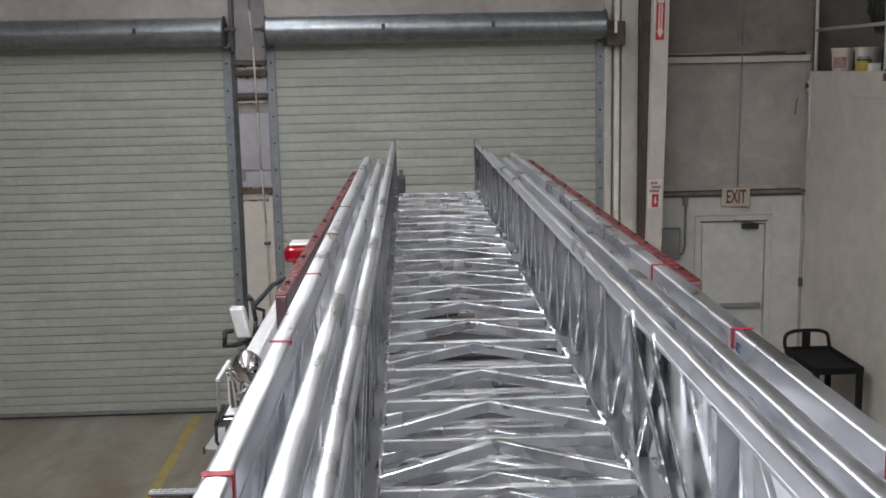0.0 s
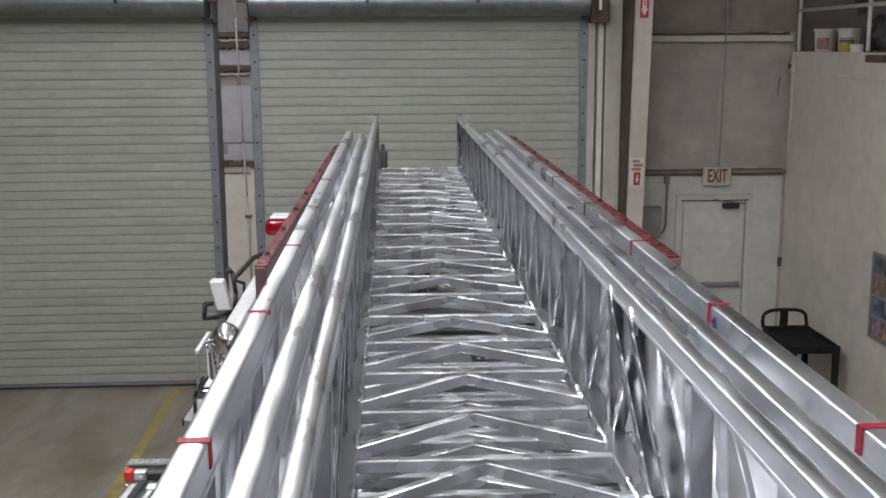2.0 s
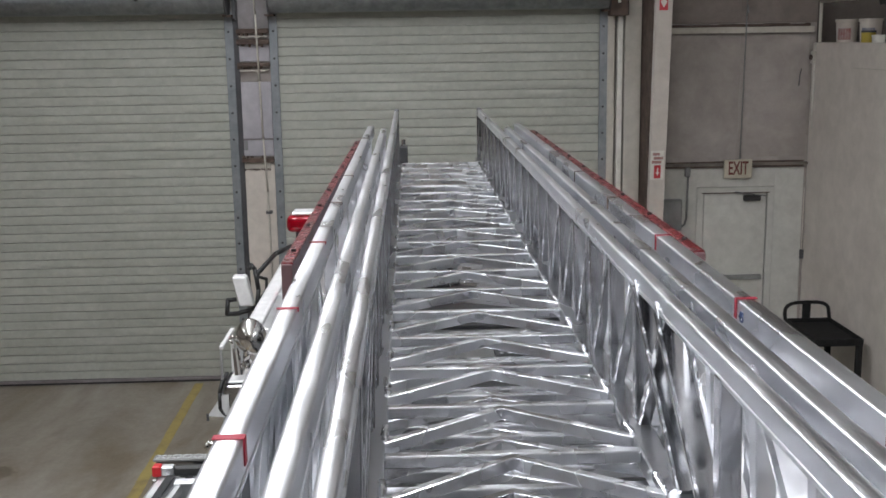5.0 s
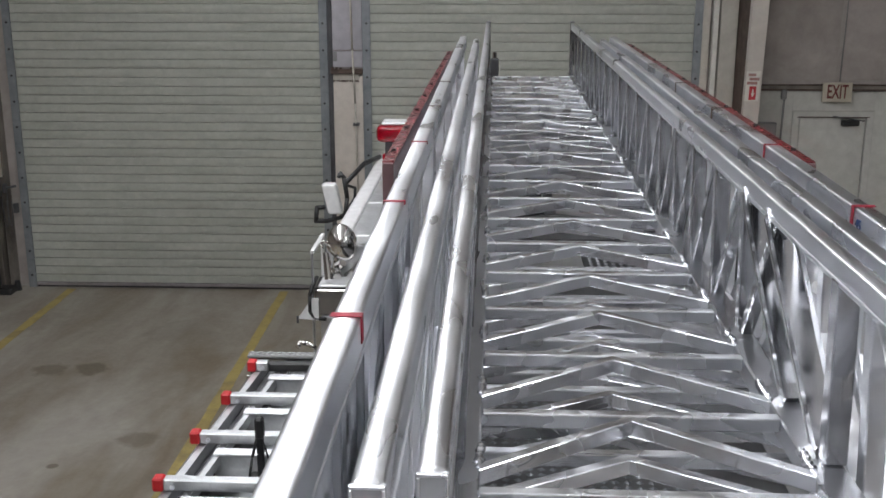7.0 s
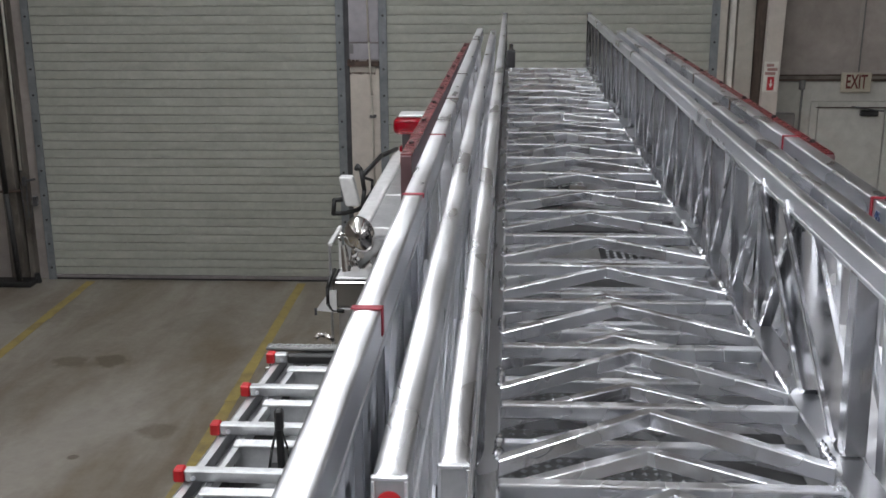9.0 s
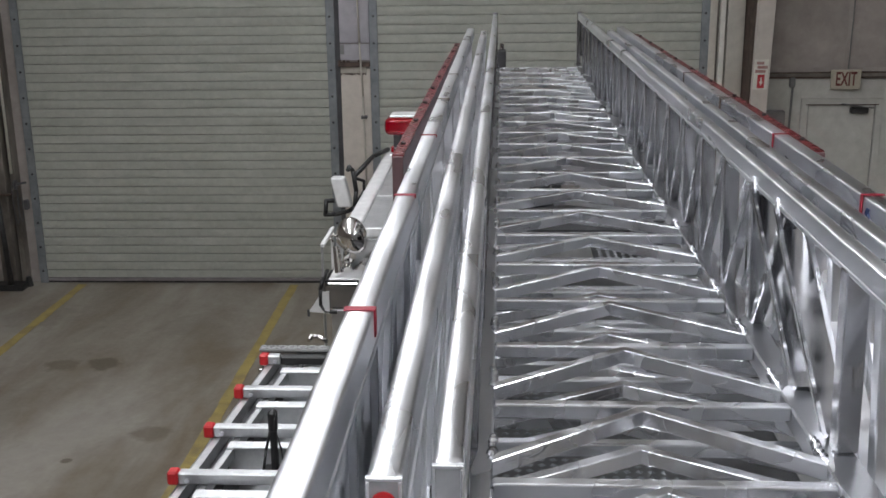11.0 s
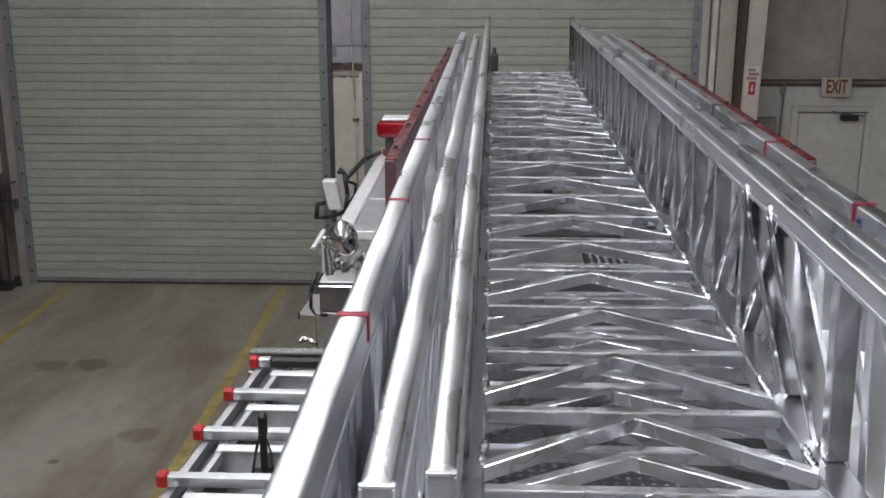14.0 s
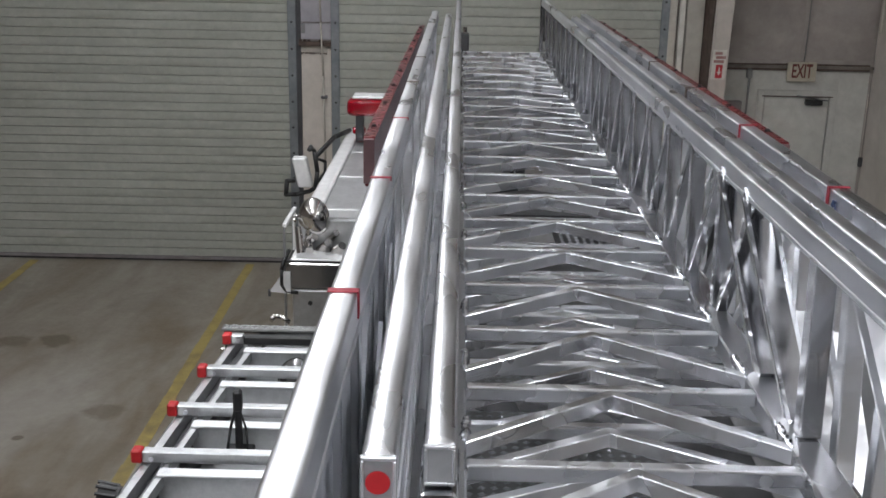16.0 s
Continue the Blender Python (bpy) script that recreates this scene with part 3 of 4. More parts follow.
LETTER = surface("sign_letter", (0.10, 0.018, 0.015), (0.15, 0.03, 0.025), (0.4, 0.5), 0.0, 10, 60)
lettering("EXIT", 0.22, LETTER, Matrix.Translation((3.705, Y0 - 0.1025, 2.385)) @ Matrix.Rotation(radians(90), 4, "X") @ Matrix.Diagonal((0.53, 1, 1, 1)), es, "dark red letters", 0.004)
ec = thing("exit_conduit", "thin dark conduit down to the exit sign", "conduit", (3.72, Y0, 2.57))
part("pipe", tube(B(), [(3.757, Y0 - 0.085, 7.4), (3.745, Y0 - 0.085, 4.2), (3.725, Y0 - 0.085, 2.567)], 0.008, 8), GREY_PANEL, ec, smooth=True)
part("joint", rod(B(), (3.757, Y0 - 0.085, 4.24), (3.75, Y0 - 0.085, 4.33), 0.014, None, 10), GREY_PANEL, ec)

eb = thing("electrical_box", "grey electrical box with bent conduit on the wall", "electrical box", (2.94, Y0, 1.72))
part("box", box(B(), 2.815, 3.055, Y0 - 0.09, Y0 - 0.003, 1.72, 2.095, 0.008), GREY_PANEL, eb)
part("cover", box(B(), 2.83, 3.04, Y0 - 0.098, Y0 - 0.0905, 1.735, 2.08, 0.003), GREY_PANEL, eb)
part("conduit", tube(B(), [(3.13, Y0 - 0.04, 2.44), (3.12, Y0 - 0.04, 1.86), (3.10, Y0 - 0.04, 1.79), (3.058, Y0 - 0.04, 1.76)], 0.012, 8), GREY_PANEL, eb, smooth=True)
part("fitting", box(B(), 3.09, 3.15, Y0 - 0.07, Y0 - 0.01, 2.36, 2.475, 0.01), GREY_PANEL, eb)
sw = thing("light_switch", "small dark switch box on the wall by the corner", "switch", (4.52, Y0, 1.36))
part("box", box(B(), 4.512, 4.557, Y0 - 0.045, Y0 - 0.003, 1.34, 1.45, 0.005), DARK_GREY, sw)
part("pipe", rod(B(), (4.535, Y0 - 0.02, 1.451), (4.535, Y0 - 0.02, 2.2), 0.005, None, 8), WALL_PAINT, sw)

# added sheet behind the platform; the dim light there is in its colour
part("sheet", box(B(), 4.60, 9.0, Y0 - 0.02, Y0 - 0.003, 3.9, 7.4), LINER_SHADE, part_liner)

# storage platform on the room in the corner
solid("wall_room", box(B(), 4.56, 4.76, -14.0, Y0, 0, 3.895), BLOCK_WALL, "plain white painted room wall", "wall", kind="structure")
solid("platform", box(B(), 4.762, 9.0, -14.0, Y0, 3.7, 3.89), BLOCK_WALL, "storage platform on top of the room", "platform", kind="structure")
gr = thing("guard_rail", "white painted pipe guard rail on the platform", "railing", (4.59, 11, 3.7), kind="structure")
for y in (12.43, 10.62, 8.8, 7.0):
    part("post", tube(B(), [(4.595, y, 3.9), (4.59, y, 4.95)], 0.02, 10), SIGN_WHITE, gr, smooth=True)
for z in (4.36, 4.92):
    part("rail", rod(B(), (4.59, 5.0, z), (4.59, 12.43, z), 0.02, None, 10), SIGN_WHITE, gr, smooth=True)
dp = thing("drain_pipe", "white painted pipe down the room corner with junction", "pipe", (4.53, 12.47, 3.2))
part("pipe", rod(B(), (4.548, 12.44, 2.9), (4.548, 12.44, 3.9), 0.01, None, 10), SIGN_WHITE, dp, smooth=True)
part("junction", box(B(), 4.51, 4.556, 12.40, 12.47, 3.66, 3.80, 0.006), CREAM, dp)
part("stub", rod(B(), (4.49, 12.43, 3.73), (4.51, 12.43, 3.73), 0.03, None, 12), RUST, dp)
hk = thing("wall_hook", "dark wire hook on the wall", "hook", (4.42, Y0, 3.5))
part("wire", tube(B(), [(4.44, Y0 - 0.004, 3.60), (4.415, Y0 - 0.03, 3.54), (4.405, Y0 - 0.03, 3.40)], 0.006, 6), DARK_GREY, hk, smooth=True)


def bucket(x, y, z, r, h, label, band=None):
    b = thing("bucket", label, "bucket", (x, y, z), group="buckets on the platform")
    bm = B()
    rod(bm, (x, y, z), (x, y, z + h), r * 0.88, r, 24)
    part("body", bm, WALL_PAINT, b)
    part("rim", rod(B(), (x, y, z + h * 0.90), (x, y, z + h + 0.005), r + 0.008, None, 24), WALL_PAINT, b)
    lb = B()
    for k in range(5):
        a0, a1 = radians(200 + 14 * k), radians(200 + 14 * k + 13)
        q = [lb.verts.new((x + (r + 0.001) * math.cos(a), y + (r + 0.001) * math.sin(a), zz)) for a, zz in ((a0, z + 0.03), (a1, z + 0.03), (a1, z + h * 0.62), (a0, z + h * 0.62))]
        lb.faces.new(q)
    part("label_field", lb, band, b, "coloured paper label")


bucket(4.80, 12.18, 3.895, 0.12, 0.25, "white plastic bucket with faded red label", FADED_RED)
bucket(4.93, 11.85, 3.895, 0.12, 0.25, "white plastic bucket with faded blue label", FADED_BLUE)
tin = thing("paint_tin", "yellow tin with dark lid on the platform", "tin", (4.78, 11.55, 3.895))
part("body", rod(B(), (4.78, 11.55, 3.895), (4.78, 11.55, 4.0), 0.075, None, 20), YELLOW_PLASTIC, tin, smooth=False)
part("lid", rod(B(), (4.78, 11.55, 4.0), (4.78, 11.55, 4.02), 0.078, None, 20), DARK_GREY, tin)
jar = thing("tub", "low white tub on the platform", "tub", (4.76, 11.2, 3.895))
part("body", rod(B(), (4.76, 11.2, 3.895), (4.76, 11.2, 3.96), 0.085, 0.09, 20), SIGN_WHITE, jar)
part("lid", rod(B(), (4.76, 11.2, 3.96), (4.76, 11.2, 3.975), 0.093, None, 20), SIGN_WHITE, jar)


def lumps(name, label, category, c, size, n, material, seed):
    bm = B()
    bmesh.ops.create_icosphere(bm, subdivisions=5, radius=1.0)
    off = Vector((seed * 3.1, seed * 1.7, seed * 0.9))
    for v in bm.verts:
        w = 0.5 * (1 + 0.34 * noise.noise(v.co * 1.6 + off) + 0.20 * noise.noise(v.co * n * 0.33 + off * 2) + 0.07 * noise.noise(v.co * n * 0.9 + off))
        v.co = Vector((c[0] + v.co.x * size[0] * w * 1.2, c[1] + v.co.y * size[1] * w * 1.2, c[2] + v.co.z * size[2] * w * 1.3))
    lo = min(v.co.z for v in bm.verts)
    bmesh.ops.translate(bm, vec=(0, 0, c[2] - lo), verts=bm.verts)
    return solid(name, bm, material, label, category, smooth=True)


lumps("tool_bag", "black tool bag heaped on the platform", "bag", (5.05, 11.25, 3.89), (0.26, 0.4, 0.26), 9, CLUTTER, 3)
lumps("rag_heap", "grey rags heaped on the platform", "rags", (4.82, 10.75, 3.895), (0.16, 0.24, 0.2), 12, DARK_GREY, 5)
lumps("coat_heap", "black coat hanging over the guard rail", "coat", (4.64, 10.9, 4.26), (0.14, 0.36, 0.40), 12, BLACK, 8)
lumps("sack", "dusty grey brown sack standing on the platform", "sack", (4.95, 10.35, 3.89), (0.24, 0.35, 0.55), 12, GRIMY_DARK, 11)
bt = thing("spray_bottle", "dark plastic spray bottle on the platform", "bottle", (4.80, 11.0, 3.895))
part("body", rod(B(), (4.80, 11.06, 3.895), (4.80, 11.06, 4.08), 0.05, 0.045, 16), BLACK, bt)
part("neck", rod(B(), (4.80, 11.06, 4.08), (4.80, 11.06, 4.15), 0.03, 0.015, 12), BLACK, bt)
part("head", box(B(), 4.775, 4.825, 11.02, 11.10, 4.15, 4.19, 0.008), GREY_PANEL, bt)
# dark strips painted where the platform edge is an open dark recess
tb = thing("recess_strip", "dark strip drawn for the open recess at the platform edge", "board", (4.58, 9, 3.895), kind="structure")
part("board", box(B(), 4.565, 4.60, 5.0, 10.58, 3.896, 3.912, 0.004), RUST, tb)
part("face_board", box(B(), 4.545, 4.5585, 5.0, 10.56, 3.80, 3.875, 0.003), RUST, tb)
part("seam_trim", box(B(), 4.552, 4.5585, 5.0, 11.35, 3.626, 3.636, 0.002), CREAM, tb, "thin painted seam")

# picture rack on the room wall
rk = thing("magazine_rack", "grey framed rack of dark pictures on the white wall", "rack", (4.55, 9.7, 1.15))
Y_A, Y_B = 9.32, 10.03
for z in (1.16, 1.365, 1.57, 1.775, 1.98):
    part("shelf_bar", box(B(), 4.518, 4.556, Y_A, Y_B, z - 0.012, z + 0.012, 0.003), GREY_PANEL, rk)
for y in (Y_A, Y_B):
    part("side_bar", box(B(), 4.515, 4.558, y - 0.015, y + 0.015, 1.145, 1.995, 0.004), GREY_PANEL, rk)
TINTS = [surface("rack_print_%s" % n, d, c, (0.3, 0.5), 0.0, 9, 40, spread=(0.4, 0.6)) for n, d, c in (
    ("plum", (0.10, 0.07, 0.12), (0.36, 0.27, 0.33)), ("blue", (0.05, 0.06, 0.15), (0.26, 0.28, 0.42)), ("brown", (0.12, 0.07, 0.045), (0.42, 0.28, 0.18)), ("grey", (0.04, 0.04, 0.045), (0.2, 0.19, 0.19)))]
for r in range(4):
    for c in range(3):
        y = Y_A + 0.03 + c * 0.228
        part("picture", box(B(), 4.538, 4.552, y, y + 0.20, 1.18 + 0.205 * r, 1.345 + 0.205 * r), TINTS[(r + 2 * c) % 4], rk)

# black service cart
ct = thing("service_cart", "black plastic service cart with arched handle", "cart", (4.17, 10.87, 0))
CX0, CX1, CY0, CY1, CZ = 3.92, 4.43, 10.42, 11.30, 0.93
for z, nm in ((CZ, "top_tray"), (0.22, "lower_tray")):
    t = B()
    box(t, CX0, CX1, CY0, CY1, z - 0.07, z - 0.045, 0.01)
    for a, b, c, d in ((CX0, CX1, CY0, CY0 + 0.02), (CX0, CX1, CY1 - 0.02, CY1), (CX0, CX0 + 0.02, CY0 + 0.02, CY1 - 0.02), (CX1 - 0.02, CX1, CY0 + 0.02, CY1 - 0.02)):
        box(t, a, b, c, d, z - 0.075, z, 0.006)
    part(nm, t, BLACK_MATT, ct)
for x in (CX0 + 0.03, CX1 - 0.03):
    for y in (CY0 + 0.04, CY1 - 0.04):
        part("leg", box(B(), x - 0.028, x + 0.028, y - 0.035, y + 0.035, 0.10, CZ - 0.07, 0.01), BLACK_MATT, ct)
        w = part("caster", rod(B(), (x - 0.015, y, 0.05), (x + 0.015, y, 0.05), 0.05, None, 16), DARK_GREY, ct)
        part("fork", box(B(), x - 0.02, x + 0.02, y - 0.015, y + 0.015, 0.07, 0.105), GREY_PANEL, w)
hd = [(CX0 + 0.01, CY1 + 0.0, CZ - 0.02)]
for k in range(11):
    a = math.pi * (1 - k / 10)
    hd.append(((CX0 + CX1) / 2 + 0.245 * math.copysign(abs(math.cos(a)) ** 0.6, math.cos(a)), CY1 + 0.03, CZ + 0.05 + 0.12 * math.sin(a) ** 0.7))
hd.append((CX1 - 0.01, CY1 + 0.0, CZ - 0.02))
part("handle", tube(B(), hd, 0.02, 10), BLACK_MATT, ct, smooth=True)
part("handle_web", box(B(), 4.125, 4.215, CY1 + 0.015, CY1 + 0.05, CZ - 0.04, CZ + 0.165, 0.01), BLACK_MATT, ct)

# left edge: posts, chain hoist, cables
lp = thing("side_post", "grimy cream steel posts and conduits beside the shutter, shadow in the paint", "column", (-6.15, Y0, 0), kind="structure")
# shadow at this edge is darkened into the paint of the posts
part("post", box(B(), -6.10, -6.03, WALL_Y - 0.08, Y0 - 0.003, 0, 7.5, 0.005), GRIMY_DARK, lp)
part("post", box(B(), -6.30, -6.13, WALL_Y - 0.16, Y0 - 0.003, 0, 7.5, 0.005), GRIMY_DARK, lp)
part("conduit", rod(B(), (-6.065, WALL_Y - 0.11, 1.4), (-6.065, WALL_Y - 0.11, 7.4), 0.016, None, 10), SIGN_WHITE, lp, smooth=True)
part("cross_pipe", rod(B(), (-6.9, WALL_Y - 0.20, 1.13), (-6.06, WALL_Y - 0.18, 1.16), 0.014, None, 8), RUST, lp)
part("dark_pole", tube(B(), [(-6.14, 12.0, 3.6), (-6.09, 12.0, 1.2), (-6.07, 12.05, 0.12)], 0.032, 10), BLACK, lp, "dark pole", smooth=True)
ch = thing("chain_hoist", "dark hand chain hoist hanging beside the shutter", "chain hoist", (-6.0, 12.35, 0.85))
part("wheel", rod(B(), (-6.03, 12.36, 1.27), (-6.01, 12.36, 1.27), 0.06, None, 16), DARK_GREY, ch)
part("arm", rod(B(), (-6.02, 12.37, 1.27), (-5.90, 12.40, 1.29), 0.014, None, 8), DARK_GREY, ch)
part("lock_box", box(B(), -5.95, -5.90, 12.36, 12.43, 0.96, 1.08, 0.008), DARK_GREY, ch)
loop = []
for k in range(17):
    a = math.pi * k / 16
    loop.append((-6.03 + 0.035 * math.cos(a), 12.345, 1.25 - 0.45 * math.sin(a) ** 0.8))
part("chain", tube(B(), loop, 0.006, 6), DARK_GREY, ch, smooth=True)
loop = []
for k in range(13):
    a = math.pi * k / 12
    loop.append((-5.975 + 0.03 * math.cos(a), 12.34, 1.12 - 0.30 * math.sin(a) ** 0.8))
part("chain", tube(B(), loop, 0.006, 6), DARK_GREY, ch, smooth=True)
fb = thing("door_stop", "low black rubber wheel stop on the floor", "wheel stop", (-6.12, 12.28, 0))
part("block", box(B(), -6.9, -5.97, 12.12, 12.34, 0, 0.075, 0.02, 2), BLACK, fb)
part("knob", rod(B(), (-5.99, 12.36, 0.0), (-5.99, 12.36, 0.12), 0.05, 0.03, 12), BLACK, fb)

# ---------- aerial ladder ----------
TURN = -0.0082
PITCH = 0.3556
Y_RUNG = 1.778


def weld_mesh(seed):
    """One lumpy weld bead along a joint."""
    rnd = random.Random(seed)
    bm = B()
    rings = []
    for k in range(19):
        r = 0.0055 + 0.0045 * abs(math.sin(k * 1.05 + seed)) + rnd.uniform(0, 0.002)
        if k in (0, 18):
            r = 0.001
        c = Vector((rnd.uniform(-0.003, 0.003), -0.055 + 0.0062 * k, rnd.uniform(-0.003, 0.003)))
        rings.append([bm.verts.new(c + Vector((r * math.cos(a * math.pi / 3), 0, r * math.sin(a * math.pi / 3)))) for a in range(6)])
    for a, b in zip(rings, rings[1:]):
        for k in range(6):
            bm.faces.new((a[k], a[(k + 1) % 6], b[(k + 1) % 6], b[k]))
    return mesh_of("weld", bm, WELD, True)


WELDS = [weld_mesh(k) for k in range(4)]


def crowned(x0, x1, y0, y1, z0, z1, crown, r=0.005, plain=False):
    """A tube with a softly arched top, swept along y."""
    bm = B()
    w, xm = x1 - x0, (x0 + x1) / 2
    prof = [(x0, z0), (x0, z1 - crown - r), (x0 + r * 0.3, z1 - crown - r * 0.3)]
    for k in range(9):
        u = -1 + 2 * k / 8
        prof.append((xm + u * (w / 2 - r), z1 - crown * u * u))
    prof += [(x1 - r * 0.3, z1 - crown - r * 0.3), (x1, z1 - crown - r), (x1, z0)]
    n = 24 if plain else 420
    rings = []
    for k in range(n + 1):
        y = y0 + (y1 - y0) * k / n
        row = []
        for i, (x, z) in enumerate(prof):
            edge = 0.0 if plain or i in (0, len(prof) - 1) else 1.0
            dx = 0.0012 * edge * noise.noise(Vector((x * 40, y * 2.6, z * 9)))
            dz = 0.0011 * edge * noise.noise(Vector((x * 22 + 7, y * 3.1, 3.1)))
            if not plain and i in (1, 2, len(prof) - 3, len(prof) - 2):
                side = 3.7 if i < 3 else 21.4
                dx += 0.0010 * noise.noise(Vector((side, y * 4, 1.7)))
                dz += 0.0008 * noise.noise(Vector((side + 2, y * 3.5, 8.3)))
            row.append(bm.verts.new((x + dx, y, z + dz)))
        rings.append(row)
    m = len(prof)
    for a, b in zip(rings, rings[1:]):
        for k in range(m):
            f = bm.faces.new((a[k], a[(k + 1) % m], b[(k + 1) % m], b[k]))
            f.smooth = 0 < k < m - 2
    bm.faces.new(rings[0])
    bm.faces.new(rings[-1][::-1])
    return bm


def chevron(half, drop, thick, h, r):
    """A bent brace: two arms that fall back from the middle, as one welded piece."""
    bm = B()
    rings = []
    for inset, z in ((r, -h / 2), (0, -h / 2 + r), (0, h / 2 - r), (r, h / 2)):
        t = thick - 2 * inset
        row = [(-half, -drop + t / 2), (0, t / 2), (half, -drop + t / 2), (half, -drop - t / 2), (0, -t / 2), (-half, -drop - t / 2)]
        rings.append([bm.verts.new((x, y, z)) for x, y in row])
    for a, b in zip(rings, rings[1:]):
        for k in range(6):
            bm.faces.new((a[k], a[(k + 1) % 6], b[(k + 1) % 6], b[k]))
    for q in (rings[0], rings[-1]):
        bm.faces.new((q[0], q[1], q[4], q[5]))
        bm.faces.new((q[1], q[2], q[3], q[4]))
    return bm


def ladder_section(name, label, half, chord, z_rung, rail_in, rail_out, z_top, rail_h, y0, y1, k0, k1, post_w, dense, crown):
    # one metal in a darker and a lighter tone, following the light
    lattice, upright = (ALU_PLATE, ALU_POST) if dense else (ALU_LIGHT, ALU_LIGHT)
    sec = thing(name, label, "ladder", (0, y0, z_rung - 0.08), TURN)
    w, h = 0.030, 0.034
    rung = B()
    box(rung, -half, half, -w / 2, w / 2, -h, 0, 0.0045, 2)
    rung = mesh_of("rung", rung, ALU_RUNG)
    br = chevron(half, 0.238, 0.030, 0.034, 0.0022)
    br = mesh_of("brace", br, ALU_RUNG)
    for k in range(k0, k1 + 1):
        y = Y_RUNG + PITCH * k
        part("rung", rung, None, sec, loc=(0, y, z_rung))
        part("brace", br, None, sec, loc=(0, y - w / 2 - 0.008, z_rung - 0.018))
        if dense:
            for s in (1, -1):
                part("weld", WELDS[(k + (s > 0)) % 4], None, sec, loc=(s * (half + 0.002), y - 0.245 + 0.035, z_rung - 0.006))
    for s in (1, -1):
        a, b = sorted((s * rail_in, s * rail_out))
        rail = part("top_rail", crowned(a, b, y0, y1, z_top - rail_h, z_top, crown), ALU_RAIL, sec)
        part("end_cap", box(B(), a - 0.001, b + 0.001, y0 - 0.004, y0 - 0.0005, z_top - rail_h - 0.006, z_top + 0.001, 0.001), CAP_ALU, rail)
        rim = B()
        for u0, u1, w0, w1 in ((a, b, z_top - 0.0035, z_top + 0.001), (a, b, z_top - rail_h - 0.006, z_top - rail_h - 0.002), (a, a + 0.0035, z_top - rail_h - 0.0018, z_top - 0.0037), (b - 0.0035, b, z_top - rail_h - 0.0018, z_top - 0.0037)):
            box(rim, u0, u1, y0 - 0.0075, y0 - 0.0042, w0, w1, 0.0008)
        part("cap_rim", rim, ALU_RAIL, rail, "bright welded rim")
        lip = s * (rail_in + 0.008)
        a, b = sorted((lip, lip + s * 0.016))
        part("rail_web", box(B(), a, b, y0 + 0.02, y1 - 0.02, z_top - rail_h - 0.022, z_top - rail_h - 0.001, 0.003), ALU_PLATE, sec)
        a, b = sorted((s * (rail_in - 0.003), s * (rail_in + 0.005)))
        part("rail_lip", box(B(), a, b, y0 + 0.012, y1 - 0.01, z_top - rail_h - 0.010, z_top - rail_h - 0.0006, 0.002, 2), ALU_RAIL, sec)
        a, b = sorted((s * half, s * chord))
        part("bottom_chord", box(B(), a, b, y0, y1, z_rung - 0.055, z_rung - 0.004, 0.004, 1), ALU_CHORD, sec)
        xb = s * (chord - 0.019)
        xt = s * (rail_in + rail_out) / 2
        zb, zt = z_rung - 0.003, z_top - rail_h - 0.002
        post = B()
        bar(post, (xb, 0, zb), (xt, 0, zt), 0.035, post_w, (1, 0, 0), 0.003)
        post = mesh_of("post", post, upright)
        dia = B()
        bar(dia, (xb, -0.02, zb), (xt, -PITCH + 0.045, zt), 0.032, post_w * 0.7, (1, 0, 0), 0.0025)
        dia = mesh_of("diagonal", dia, lattice)
        lean = B()
        bar(lean, (xb, 0.02, zb), (xt, 0.50, zt), 0.04, post_w * 0.95, (1, 0, 0), 0.0025)
        lean = mesh_of("diagonal", lean, lattice)
        gus = B()
        bar(gus, (xt, -0.06, zt - 0.012), (xt, 0.06, zt - 0.012), post_w * 0.8, 0.03, (0, 0, 1), 0.008, 2)
        gus = mesh_of("gusset", gus, ALU_PLATE)
        slim = B()
        bar(slim, (xb, 0, zb), (xt, 0, zt), 0.042, post_w, (1, 0, 0), 0.003)
        slim = mesh_of("post", slim, upright)
        part("post", slim, None, sec, loc=(0, 1.93, 0))
        part("diagonal", lean, None, sec, loc=(0, 1.96, 0))
        part("diagonal", lean, None, sec, loc=(0, 2.20, 0))
        if not dense:
            for y in (1.36, 1.62, 2.24, 2.56):
                part("post", slim, None, sec, loc=(0, y, 0))
            part("diagonal", lean, None, sec, loc=(0, 1.42, 0))
        if y0 < 1.2:
            part("post", slim, None, sec, loc=(0, y0 + 0.05, 0))
        far = B()
        bar(far, (xb, -0.02, zb), (xt, -0.52, zt), 0.03, post_w * 0.55, (1, 0, 0), 0.0025)
        far = mesh_of("diagonal", far, lattice)
        y = 2.70 if dense else 2.9
        while y < y1 - (0.45 if dense else 0.12):
            near = dense
            part("post", post, None, sec, loc=(0, y, 0))
            part("diagonal", dia if near else far, None, sec, loc=(0, y - (0 if near else 0.08), 0))
            if dense:
                part("gusset", gus, None, sec, loc=(0, y, 0))
            y += PITCH if near else 2 * PITCH
    return sec


fly = ladder_section("ladder_fly_section", "polished aluminium inner aerial ladder section with tip posts", 0.315, 0.385, 2.99, 0.340, 0.374, 3.397, 0.042, 1.04, 9.28, -2, 20, 0.044, True, 0.0022)
mid = ladder_section("ladder_mid_section", "polished aluminium middle aerial ladder section with red end dots", 0.40, 0.462, 2.90, 0.403, 0.441, 3.402, 0.055, 1.0, 7.35, -2, 15, 0.04, False, 0.0020)
